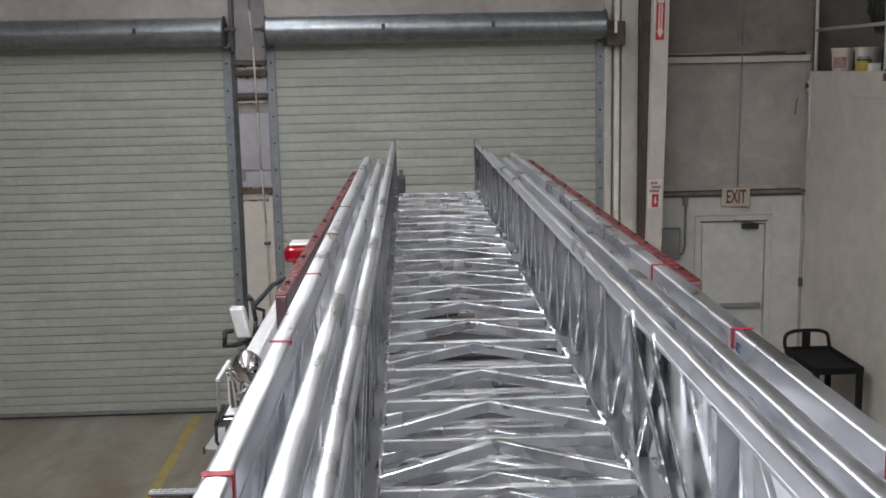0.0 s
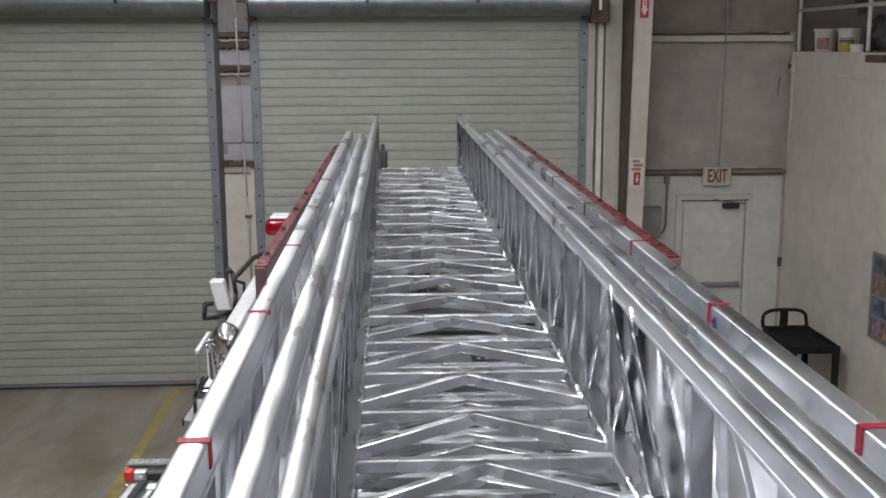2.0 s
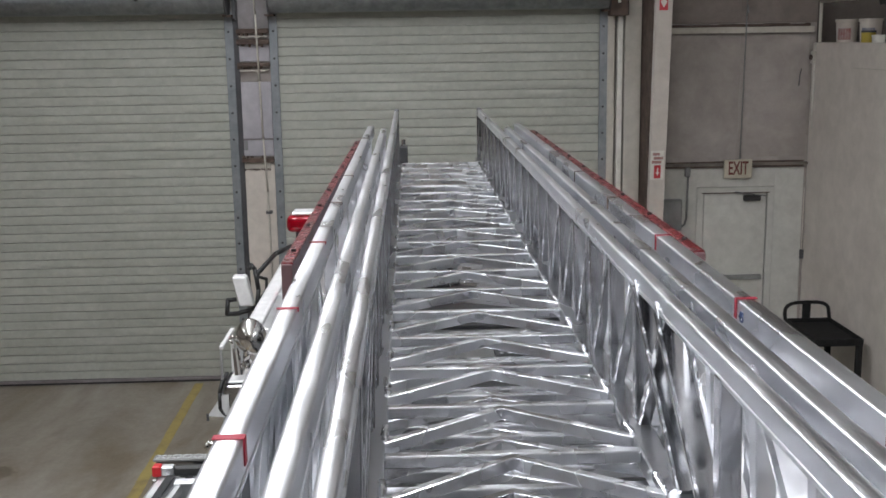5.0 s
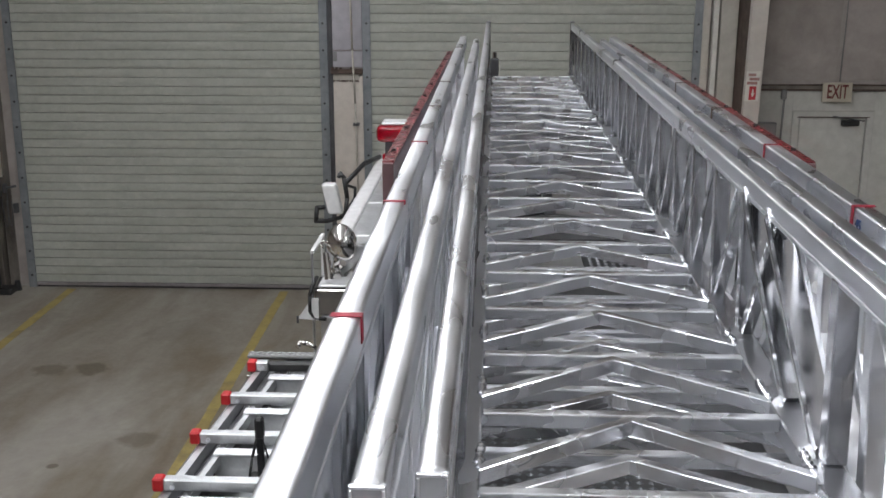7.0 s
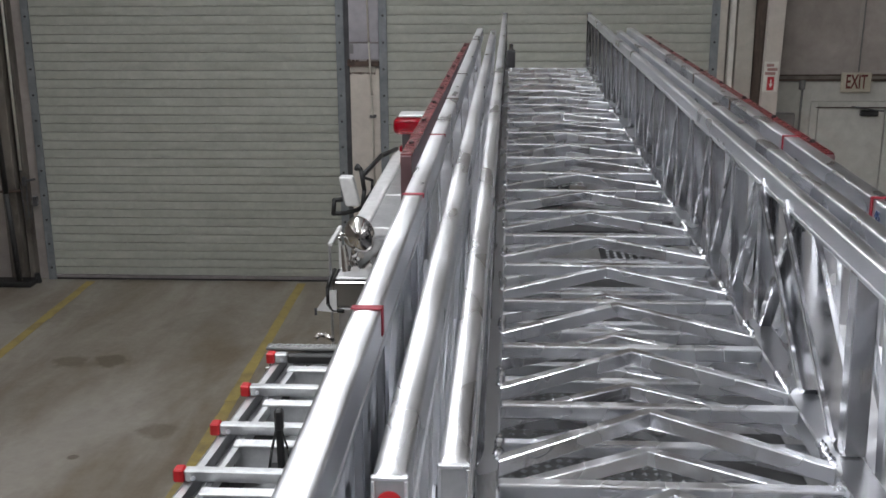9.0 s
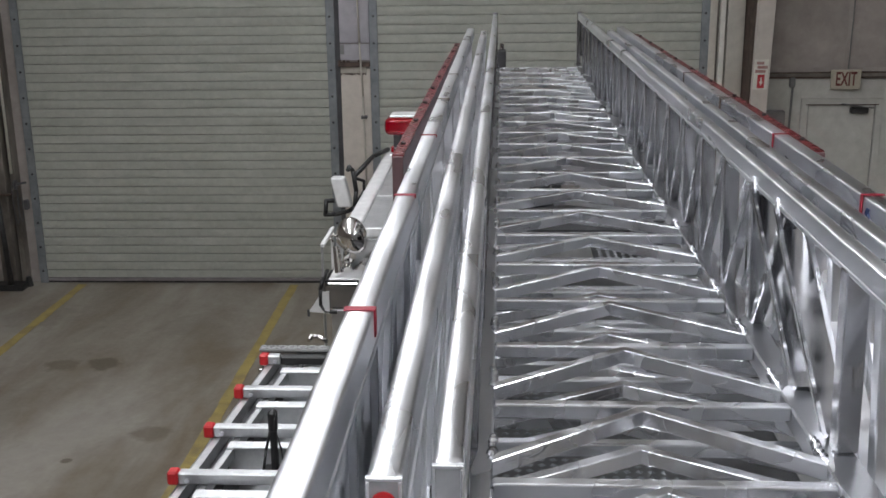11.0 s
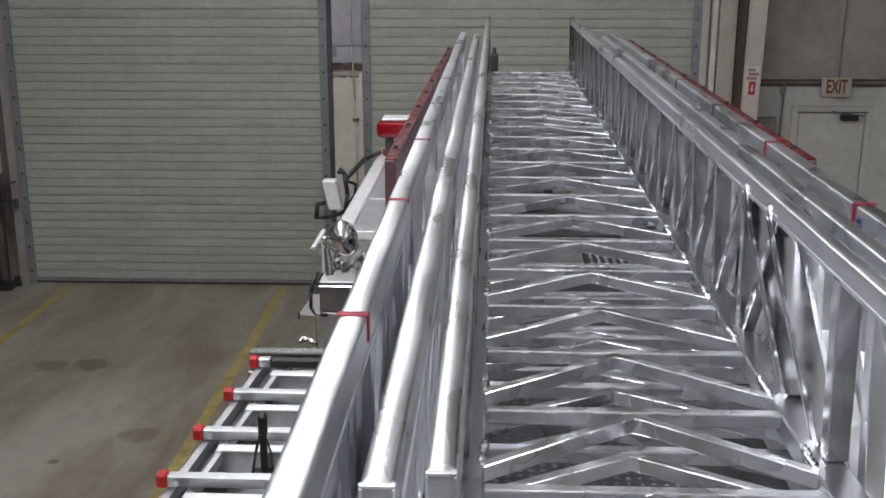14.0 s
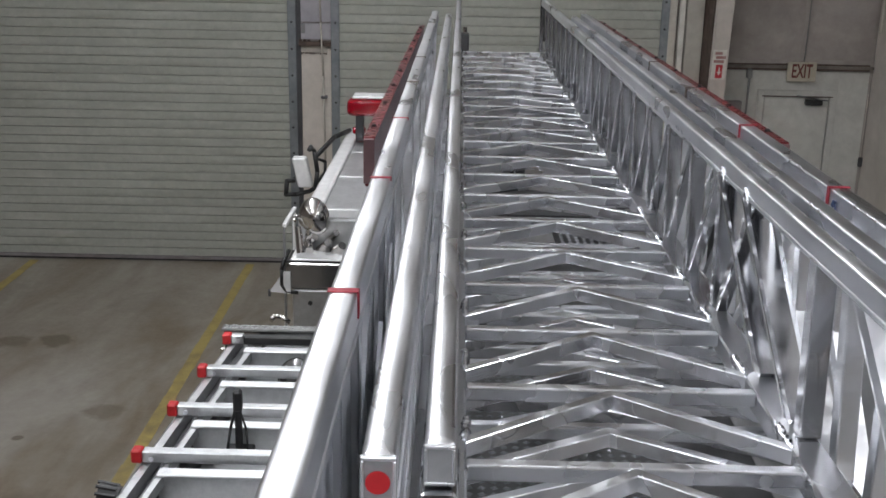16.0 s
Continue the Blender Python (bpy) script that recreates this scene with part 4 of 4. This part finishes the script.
base = ladder_section("ladder_base_section", "polished aluminium outer aerial ladder section with red tape bands", 0.47, 0.54, 2.80, 0.495, 0.540, 3.40, 0.055, 0.30, 7.62, -3, 16, 0.04, False, 0.0014)

for s in (1, -1):
    # red dots on the ends of the middle section
    part("end_dot", rod(B(), (s * 0.4225, 0.9935, 3.3725), (s * 0.4225, 0.9955, 3.3725), 0.0135, None, 24), RED_CAP, mid, "round red dot")
    # heavier block under the fly end
    a, b = sorted((s * 0.336, s * 0.38))
    part("end_block", box(B(), a, b, 1.02, 1.12, 3.25, 3.345, 0.006, 2), ALU_PLATE, fly)
    # slide pads between the sections
    for y in (Y_RUNG, Y_RUNG + 8 * PITCH):
        a, b = sorted((s * 0.33, s * 0.38))
        part("slide_pad", box(B(), a, b, y - 0.013, y + 0.013, 2.9005, 2.9345), DARK_GREY, fly)
        a, b = sorted((s * 0.41, s * 0.455))
        part("slide_pad", box(B(), a, b, y - 0.013, y + 0.013, 2.8005, 2.8445), DARK_GREY, mid)
    # tip of the fly
    a, b = sorted((s * 0.335, s * 0.372))
    part("tip_post", box(B(), a, b, 9.285, 9.32, 2.93, 3.41, 0.004), ALU_PLATE, fly)
    part("tip_wheel", rod(B(), (s * 0.34, 9.13, 3.25), (s * 0.375, 9.13, 3.25), 0.075, None, 20), BLACK, fly, "dark guide wheel")
    part("tip_wheel", rod(B(), (s * 0.34, 8.98, 3.13), (s * 0.375, 8.98, 3.13), 0.06, None, 20), BLACK, fly, "dark guide wheel")
    tx = -0.30 if s < 0 else 0.41
    lt = part("tip_lamp", box(B(), tx - 0.035, tx + 0.035, 9.12, 9.24, 2.96, 3.11, 0.012, 2), DARK_GREY, fly, "dark lamp housing at the tip")
    part("knob", rod(B(), (tx, 9.18, 3.11), (tx, 9.18, 3.16), 0.018, None, 12), CHROME, lt)
    # solid web plates at the heel of the outer section
    if s < 0:
        part("web_plate", box(B(), -0.518, -0.512, 0.42, 2.62, 2.80, 3.3445, 0.001), ALU_WEB, base, "swirl-ground aluminium web plate")
        part("web_plate", box(B(), -0.428, -0.422, 1.03, 2.60, 2.90, 3.3445, 0.001), ALU_WEB, mid, "swirl-ground aluminium web plate")
    # red tape bands on the outer rail
    for y, wd in ((1.545, 0.02), (2.342, 0.016), (3.15, 0.014), (3.95, 0.012), (4.76, 0.012)):
        t = B()
        a, b = sorted((s * 0.4935, s * 0.5415))
        box(t, a, b, y - wd / 2, y + wd / 2, 3.4002, 3.4016)
        a, b = sorted((s * 0.4925, s * 0.4947))
        drop = 0.046 if s > 0 else 0.044 if y < 2 else 0.008
        box(t, a, b, y - wd / 2, y + wd / 2, 3.4016 - drop, 3.4016)
        part("tape_band", t, RED_TAPE if y < 3.5 else RUST, base, "red tape band" if y < 3.5 else "dark tape band")
    # side panels outside the base section
    def settled(bm):
        """The panel outside the cab side hangs a little lower towards the tip."""
        for v in bm.verts:
            if s < 0:
                v.co.x += 0.012
                v.co.z -= 0.010 + 0.010 * (v.co.y - 3.12)
        return bm

    a, b = sorted((s * 0.606, s * 0.622))
    pn = part("side_panel", settled(box(B(), a, b, 3.12, 7.55, 3.22, 3.345, 0.002)), PINK_PANEL, base, "dull red-grey side panel with red top edge")
    a, b = sorted((s * 0.602, s * 0.637))
    part("top_edge", settled(box(B(), a, b, 3.12, 7.55, 3.3455, 3.357, 0.002)), RED_PAINT, pn, "dark red top edge")
    a, b = sorted((s * 0.6225, s * 0.634))
    part("outer_face", settled(box(B(), a, b, 3.14, 7.55, 3.20, 3.345, 0.002)), RED_PAINT, pn, "dark red outer face")
    a, b = sorted((s * 0.603, s * 0.636))
    part("end_plate", settled(box(B(), a, b, 3.108, 3.1195, 3.215, 3.352, 0.002)), PINK_PANEL, pn)
    for k in range(9):
        y = 3.3 + 0.5 * k
        part("bolt", settled(rod(B(), (s * 0.62, y, 3.357), (s * 0.62, y, 3.365), 0.008, None, 8)), BLACK, pn)
        if k in (1, 4, 7):
            a, b = sorted((s * 0.545, s * 0.6055))
            part("strut", box(B(), a, b, y - 0.015, y + 0.015, 3.225, 3.25, 0.003), ALU_RUNG, pn)
m45 = Matrix(((0, 0, -1, 0.4922), (-1, 0, 0, 2.295), (0, 1, 0, 3.358), (0, 0, 0, 1)))
lettering("45", 0.034, BLUE_INK, m45, base, "blue painted number")

# ---------- truck ----------
truck = thing("fire_truck", "white and chrome ladder truck standing under its aerial ladder", "truck", (0, 4, 0), TURN)
cab = part("cab", box(B(), -1.20, 1.20, 5.9, 8.62, 0.5, 2.36, 0.05, 2), WHITE_PAINT, truck, "white truck cab")
part("roof_edge", box(B(), -1.215, -1.115, 5.93, 8.5, 2.345, 2.40, 0.02, 2), WHITE_PAINT, cab)
part("roof_edge", box(B(), 1.115, 1.215, 5.93, 8.5, 2.345, 2.40, 0.02, 2), WHITE_PAINT, cab)
for a, b in ((5.93, 6.78), (6.80, 7.6), (7.61, 8.45)):
    for x0, x1 in ((-1.11, -0.64), (0.64, 1.11)):
        part("roof_plate", box(B(), x0, x1, a, b, 2.362, 2.388, 0.003), ALU_MATT, cab, "brushed aluminium roof plate")
    # centre plate is dark: the ladder's shade put into its colour
    part("roof_plate", box(B(), -0.636, 0.636, a, b, 2.362, 2.384, 0.003), DARK_GREY, cab, "roof plate under the ladder, its shade painted dark")
part("roof_seam", box(B(), -1.11, -0.64, 6.782, 6.798, 2.362, 2.395, 0.002), WHITE_PAINT, cab)
part("rear_trim", box(B(), -1.12, -0.60, 5.895, 5.928, 2.35, 2.40, 0.004), WHITE_PAINT, cab)
part("side_rail", box(B(), -1.285, -1.262, 5.58, 5.96, 2.374, 2.396, 0.004), WHITE_PAINT, cab, "white side rail")
part("side_leg", box(B(), -1.283, -1.265, 5.92, 5.945, 1.7, 2.373, 0.003), WHITE_PAINT, cab)
part("low_panel", box(B(), -1.25, -1.235, 5.76, 6.24, 1.5, 2.20, 0.004), ALU_MATT, cab, "brushed metal panel")
part("rear_wall", box(B(), -1.24, -0.6, 5.86, 5.885, 0.9, 2.34), ALU_MATT, cab, "bright metal rear wall")
part("edge_post", box(B(), -1.285, -1.273, 5.585, 5.61, 1.7, 2.373, 0.003), ALU_MATT, cab)
part("body", box(B(), -1.24, 1.24, -2.5, 4.2, 0.55, 2.16, 0.02), BRIGHT_DECK, truck, "bright metal body deck")
part("chassis", box(B(), -0.6, 0.6, -3.2, 8.6, 0.45, 0.75), DARK_GREY, truck)
deck = part("deck_plate", box(B(), -0.95, 0.95, 1.0, 5.7, 2.162, 2.18), DECK, truck, "grey tread plate deck, darkened under the ladder")
lz = B()
for i in range(44):
    for j in range(22):
        x, y = -0.45 + j * 0.042, 2.55 + i * 0.042
        dx, dy = (0.015, 0.004) if (i + j) % 2 else (0.004, 0.015)
        v = [lz.verts.new(c) for c in ((x - dx, y - dy, 2.1805), (x + dy, y - dx, 2.1805), (x + dx, y + dy, 2.1805), (x - dy, y + dx, 2.1805), (x, y, 2.185))]
        for a in range(4):
            lz.faces.new((v[a], v[(a + 1) % 4], v[4]))
tagged(part("lozenge_field", lz, GALV, deck), kind="stuff")
tt = B()
rod(tt, (0, 0.9, 2.16), (0, 0.9, 2.45), 0.75, 0.70, 40)
part("turntable", tt, BRIGHT_DECK, truck)
for s in (1, -1):
    a, b = sorted((s * 0.40, s * 0.56))
    part("pivot_block", box(B(), a, b, 0.55, 0.95, 2.44, 2.744, 0.01), DARK_GREY, truck)
    part("cradle", box(B(), a, b, 5.55, 5.70, 2.10, 2.744, 0.01), DARK_GREY, truck)
    for y in (-1.6, -0.4, 7.2):
        a, b = sorted((s * 0.92, s * 1.22))
        ty = part("wheel", rod(B(), (a, y, 0.52), (b, y, 0.52), 0.52, None, 32), BLACK, truck, "black truck tyre")
        part("rim", rod(B(), (s * 1.221, y, 0.52), (s * 1.235, y, 0.52), 0.29, None, 24), CHROME, ty)
# perforated step plate seen through the rungs
sp = part("step_plate", box(B(), 0.17, 0.47, 5.20, 5.50, 2.402, 2.42, 0.003), BLACK, truck, "dark perforated step plate")
dot = mesh_of("grip_dot", rod(B(), (0, 0, 0), (0, 0, 0.0055), 0.011, 0.008, 8), CAP_ALU)
for i in range(7):
    for j in range(5):
        part("grip_dot", dot, None, sp, loc=(0.205 + 0.038 * i, 5.245 + 0.048 * j, 2.4205))
# white and grey box on the far deck side, seen through the lattice
part("side_cover", box(B(), 0.70, 0.80, 2.25, 3.85, 2.182, 2.95, 0.03, 2), WHITE_PAINT, truck, "white box behind the lattice")
part("hose_bin", box(B(), 0.88, 1.2, 1.7, 3.84, 2.182, 2.5, 0.03, 2), DECK, truck, "grey metal deck box")
# black box added so that the far lattice gaps read as dark
part("hose_bin", box(B(), 0.70, 1.2, 3.87, 5.42, 2.182, 2.86, 0.03, 2), BLACK, truck, "black box added to darken the lattice gaps")

# light bar on the cab roof
lb = part("light_bar", box(B(), -1.17, 0.2, 7.86, 8.10, 2.60, 2.73, 0.045, 4), LENS, truck, "red warning light bar")
part("top_cover", box(B(), -1.13, 0.16, 7.88, 8.08, 2.7305, 2.75, 0.008), WHITE_PAINT, lb)
inn = B()
for k in range(7):
    x = -1.08 + 0.196 * k
    rod(inn, (x, 7.98, 2.63), (x, 7.98, 2.70), 0.03, 0.045, 14)
part("reflector", inn, CHROME, lb)
for x in (-1.08, 0.1):
    part("foot", box(B(), x - 0.03, x + 0.03, 7.94, 8.02, 2.40, 2.60, 0.006), DARK_GREY, lb)
part("clearance_lamp", box(B(), -1.16, -1.06, 8.2, 8.26, 2.41, 2.46, 0.012, 2), LENS, truck, "small red lamp")

# mirror with black tube frame
mh = box(B(), -1.50, -1.40, 7.45, 7.56, 2.15, 2.365, 0.014, 2)
for v in mh.verts:
    v.co.x += (2.26 - v.co.z) * 0.22
mr = part("mirror", mh, WHITE_PAINT, truck, "white mirror housing on black arms")
part("frame_tube", tube(B(), [(-1.50, 7.47, 2.20), (-1.555, 7.45, 2.20), (-1.565, 7.45, 2.10), (-1.49, 7.46, 2.10), (-1.40, 7.5, 2.115), (-1.362, 7.52, 2.14), (-1.35, 7.55, 2.25), (-1.37, 7.55, 2.40), (-1.395, 7.55, 2.43), (-1.41, 7.55, 2.40)], 0.016, 10), BLACK, mr, smooth=True)
part("arm", tube(B(), [(-1.36, 7.55, 2.36), (-1.27, 7.95, 2.43), (-1.19, 8.3, 2.42)], 0.018, 10), BLACK, mr, smooth=True)
part("arm", tube(B(), [(-1.35, 7.55, 2.17), (-1.30, 7.6, 2.24), (-1.30, 7.62, 2.31), (-1.35, 7.57, 2.34)], 0.011, 8), BLACK, mr, smooth=True)

# chrome siren behind the cab
sr = part("siren", rod(B(), (-1.10, 5.70, 2.43), (-1.12, 5.64, 2.435), 0.035, 0.066, 32), CHROME, truck, "chrome siren bell")
dome = B()
s = bmesh.ops.create_uvsphere(dome, u_segments=32, v_segments=18, radius=0.102)
for v in s["verts"]:
    taper = 1.0 if v.co.x > 0 else 1.0 - 0.42 * (v.co.x / 0.102) ** 2
    v.co = Vector((v.co.x * (1.12 if v.co.x < 0 else 0.72), v.co.y * 0.8 * taper, v.co.z * taper))
bmesh.ops.transform(dome, matrix=Matrix.Translation((-1.105, 5.60, 2.44)) @ Matrix.Rotation(radians(-25), 4, "Z") @ Matrix.Rotation(radians(-24), 4, "Y"), verts=dome.verts)
part("dome", dome, CHROME, sr, smooth=True)
part("stand", tube(B(), [(-1.14, 5.62, 2.36), (-1.16, 5.68, 2.28), (-1.15, 5.72, 2.16)], 0.02, 10), CHROME, sr, smooth=True)
part("hook", tube(B(), [(-1.215, 5.60, 2.40), (-1.228, 5.60, 2.425), (-1.215, 5.60, 2.445), (-1.20, 5.60, 2.43)], 0.006, 8), CHROME, sr, smooth=True)
part("valve", rod(B(), (-1.21, 5.66, 2.36), (-1.19, 5.62, 2.22), 0.018, 0.026, 12), CHROME, sr)
for x, y, z, r in ((-1.10, 5.78, 2.22, 0.035), (-1.02, 5.74, 2.22, 0.03), (-1.18, 5.80, 2.25, 0.026), (-1.06, 5.82, 2.27, 0.025)):
    part("pipe_fitting", rod(B(), (x, y, z - 0.03), (x + 0.05, y - 0.06, z + 0.03), r, r * 0.8, 14), CHROME, truck, "chrome pipe fitting")
wb = part("chrome_box", box(B(), -1.265, -0.85, 5.55, 5.77, 2.03, 2.185, 0.02, 3), DARK_CHROME, truck, "chrome box with white lid")
part("lid", box(B(), -1.245, -0.86, 5.57, 5.75, 2.186, 2.20, 0.004), WHITE_PAINT, wb)
part("lid_gasket", box(B(), -1.262, -0.855, 5.558, 5.762, 2.1855, 2.192), BLACK, wb)
part("hoop", tube(B(), [(-1.275, 5.72, 2.20), (-1.275, 5.55, 2.195), (-1.287, 5.54, 2.15), (-1.288, 5.54, 2.06), (-1.265, 5.545, 2.02), (-1.2, 5.545, 2.015)], 0.011, 10), BLACK, wb, "black tube hoop", smooth=True)
sh = B()
v = [sh.verts.new(c) for c in ((-1.275, 5.535, 2.135), (-1.357, 5.535, 2.02), (-1.24, 5.535, 2.01), (-1.24, 5.535, 2.135))]
sh.faces.new(v)
r = bmesh.ops.extrude_face_region(sh, geom=sh.faces[:])
bmesh.ops.translate(sh, vec=(0, 0.012, 0), verts=[e for e in r["geom"] if isinstance(e, bmesh.types.BMVert)])
fd = part("fender_plate", sh, WHITE_PAINT, truck, "white pointed plate")
part("rivet_lip", box(B(), -1.362, -1.349, 5.525, 5.5345, 1.995, 2.036, 0.002), DARK_GREY, fd)
part("chrome_cabinet", box(B(), -1.235, -0.8, 5.56, 5.75, 1.4, 2.029, 0.012, 2), ALU_MATT, truck, "bright metal cabinet")
part("lens", rod(B(), (-1.136, 5.551, 1.952), (-1.136, 5.5595, 1.952), 0.013, None, 12), BLACK, truck, "small dark lens")
part("cleat", tube(B(), [(-1.165, 4.50, 2.24), (-1.15, 4.50, 2.262), (-1.12, 4.5, 2.258), (-1.08, 4.5, 2.235)], 0.011, 10), CHROME, truck, "small chrome cleat", smooth=True)
part("cross_beam", box(B(), -1.0, 1.0, 4.42, 5.2, 1.6, 2.0, 0.01), DARK_GREY, truck)

# tread plate step box behind the cab
sb = part("step_box", box(B(), -1.33, -0.55, 4.28, 4.345, 2.10, 2.2705, 0.004), DARK_CHROME, truck, "dark reflective step box with tread plate top")
part("tread_top", box(B(), -1.34, -0.54, 4.272, 4.325, 2.271, 2.284, 0.003), GREY_PANEL, sb)
tz = B()
for i in range(36):
    for j in range(2):
        a = (-1.32 + i * 0.022, 4.286 + j * 0.025)
        bar(tz, (a[0] - 0.008, a[1] - 0.005 + 0.01 * ((i + j) % 2), 2.2855), (a[0] + 0.008, a[1] + 0.005 - 0.01 * ((i + j) % 2), 2.2855), 0.004, 0.003)
tagged(part("lozenge_field", tz, ALU_MATT, sb), kind="stuff")
part("bright_strip", box(B(), -1.24, -0.55, 4.268, 4.2785, 2.195, 2.203), ALU_RAIL, sb)
part("bright_strip", box(B(), -1.24, -0.55, 4.268, 4.2785, 2.105, 2.115), ALU_RAIL, sb)
part("corner_guard", box(B(), -1.345, -1.24, 4.255, 4.2675, 2.10, 2.20, 0.004), CHROME, sb)

# aluminium folding ladder lying on the deck edge, red caps on its bars
fl = thing("deck_ladder", "matt aluminium step ladder with red caps lying on the deck", "ladder", (-0.95, 3.3, 2.16), TURN)


def edge_x(y):
    return -1.232 - 0.055 * (4.0 - y)


def edge_z(y):
    return 2.372 + 0.02 * (4.0 - y)


STEP = 0.347
for k in range(8):
    y = 3.985 - STEP * k
    x, z = edge_x(y), edge_z(y)
    rg = part("bar", box(B(), x, -0.62 if k else x + 0.05, y - 0.018, y + 0.018, z - 0.038, z, 0.004), ALU_MATT, fl)
    part("cap", box(B(), x - 0.034, x - 0.0005, y - 0.021, y + 0.021, z - 0.041, z + 0.003, 0.005), RED_CAP, rg, "red plastic end cap")
    part("bolt", rod(B(), (x + 0.03, y - 0.026, z - 0.022), (x + 0.03, y - 0.0205, z - 0.022), 0.008, None, 10), ALU_RAIL, rg)
    if k == 0:
        part("black_bar", box(B(), x + 0.0505, -0.62, y - 0.017, y + 0.017, z - 0.04, z - 0.003, 0.006), BLACK, fl, "black rubber covered bar")
    if k < 7:
        pl = part("step_panel", box(B(), x + 0.065, -0.62, y - 0.085, y - 0.07, z - 0.165, z - 0.045, 0.003), ALU_STEP, fl)
        part("lip", box(B(), x + 0.065, -0.62, y - 0.10, y - 0.055, z - 0.0445, z - 0.032, 0.003), ALU_STEP, pl)
        part("tread", box(B(), x + 0.075, -0.62, y - 0.20, y - 0.16, z - 0.17, z - 0.158, 0.002), ALU_STEP, pl)
ya, yb = 3.985, 3.985 - 7 * STEP
rl = B()
bar(rl, (edge_x(ya) + 0.01, ya + 0.1, edge_z(ya) - 0.063), (edge_x(yb) + 0.01, yb - 0.2, edge_z(yb) - 0.063), 0.03, 0.038, bevel=0.003)
part("outer_rail", rl, ALU_MATT, fl)
rl = B()
bar(rl, (edge_x(ya) + 0.095, ya + 0.1, edge_z(ya) - 0.06), (edge_x(yb) + 0.05, yb - 0.2, edge_z(yb) - 0.06), 0.024, 0.03, bevel=0.003)
part("inner_rail", rl, ALU_MATT, fl)
rl = B()
bar(rl, (edge_x(ya) + 0.05, ya + 0.1, 2.20), (edge_x(yb) + 0.03, yb - 0.2, 2.20), 0.06, 0.078, bevel=0.003)
part("base_rail", rl, DARK_GREY, fl)
# added dark plate stands in for the black gap between the rails
rl = B()
bar(rl, (edge_x(ya) + 0.052, ya + 0.1, edge_z(ya) - 0.088), (edge_x(yb) + 0.03, yb - 0.2, edge_z(yb) - 0.088), 0.075, 0.008)
part("side_web", rl, DARK_GREY, fl, "dark plate painting the gap between the rails")
rl = B()
bar(rl, (-0.64, ya + 0.1, 2.27), (-0.64, yb - 0.2, 2.33), 0.05, 0.21, bevel=0.003)
part("far_rail", rl, ALU_MATT, fl)
sl = thing("strap_clamp", "black strap clamp standing on the deck ladder", "clamp", (-1.04, 3.1, 2.2), TURN)
part("post", box(B(), -1.048, -1.026, 3.14, 3.165, 2.286, 2.50, 0.005), BLACK, sl)
part("grip", box(B(), -1.051, -1.023, 3.135, 3.17, 2.43, 2.505, 0.008), BLACK, sl)
part("strap", tube(B(), [(-1.075, 3.13, 2.284), (-1.062, 3.14, 2.37), (-1.045, 3.15, 2.44)], 0.005, 6), BLACK, sl, smooth=True)
part("strap", tube(B(), [(-1.005, 3.13, 2.284), (-1.01, 3.14, 2.37), (-1.03, 3.15, 2.43)], 0.0035, 6), BLACK, sl, smooth=True)
part("foot", box(B(), -1.085, -0.995, 3.11, 3.222, 2.262, 2.285, 0.006), BLACK, sl)
dome = B()
bmesh.ops.create_uvsphere(dome, u_segments=32, v_segments=18, radius=0.088)
bmesh.ops.transform(dome, matrix=Matrix.Translation((-0.945, 3.80, 2.262)) @ Matrix.Diagonal((0.85, 0.6, 1.0, 1)), verts=dome.verts)
wl = part("work_lamp", dome, DARK_CHROME, truck, "round dark chrome work lamp shell", smooth=True)
part("yoke", tube(B(), [(-0.945, 3.82, 2.20), (-0.945, 3.83, 2.172)], 0.014, 10), CHROME, wl, smooth=True)
kn = part("rail_knob", rod(B(), (-1.365, 2.75, 2.352), (-1.305, 2.75, 2.342), 0.031, 0.027, 18), BLACK, fl, "black ribbed clamp knob")
for k in range(9):
    a = 2 * math.pi * k / 9
    part("rib", rod(B(), (-1.368, 2.75 + 0.031 * math.cos(a), 2.352 + 0.031 * math.sin(a)), (-1.31, 2.75 + 0.029 * math.cos(a), 2.343 + 0.029 * math.sin(a)), 0.006, None, 6), BLACK, kn)
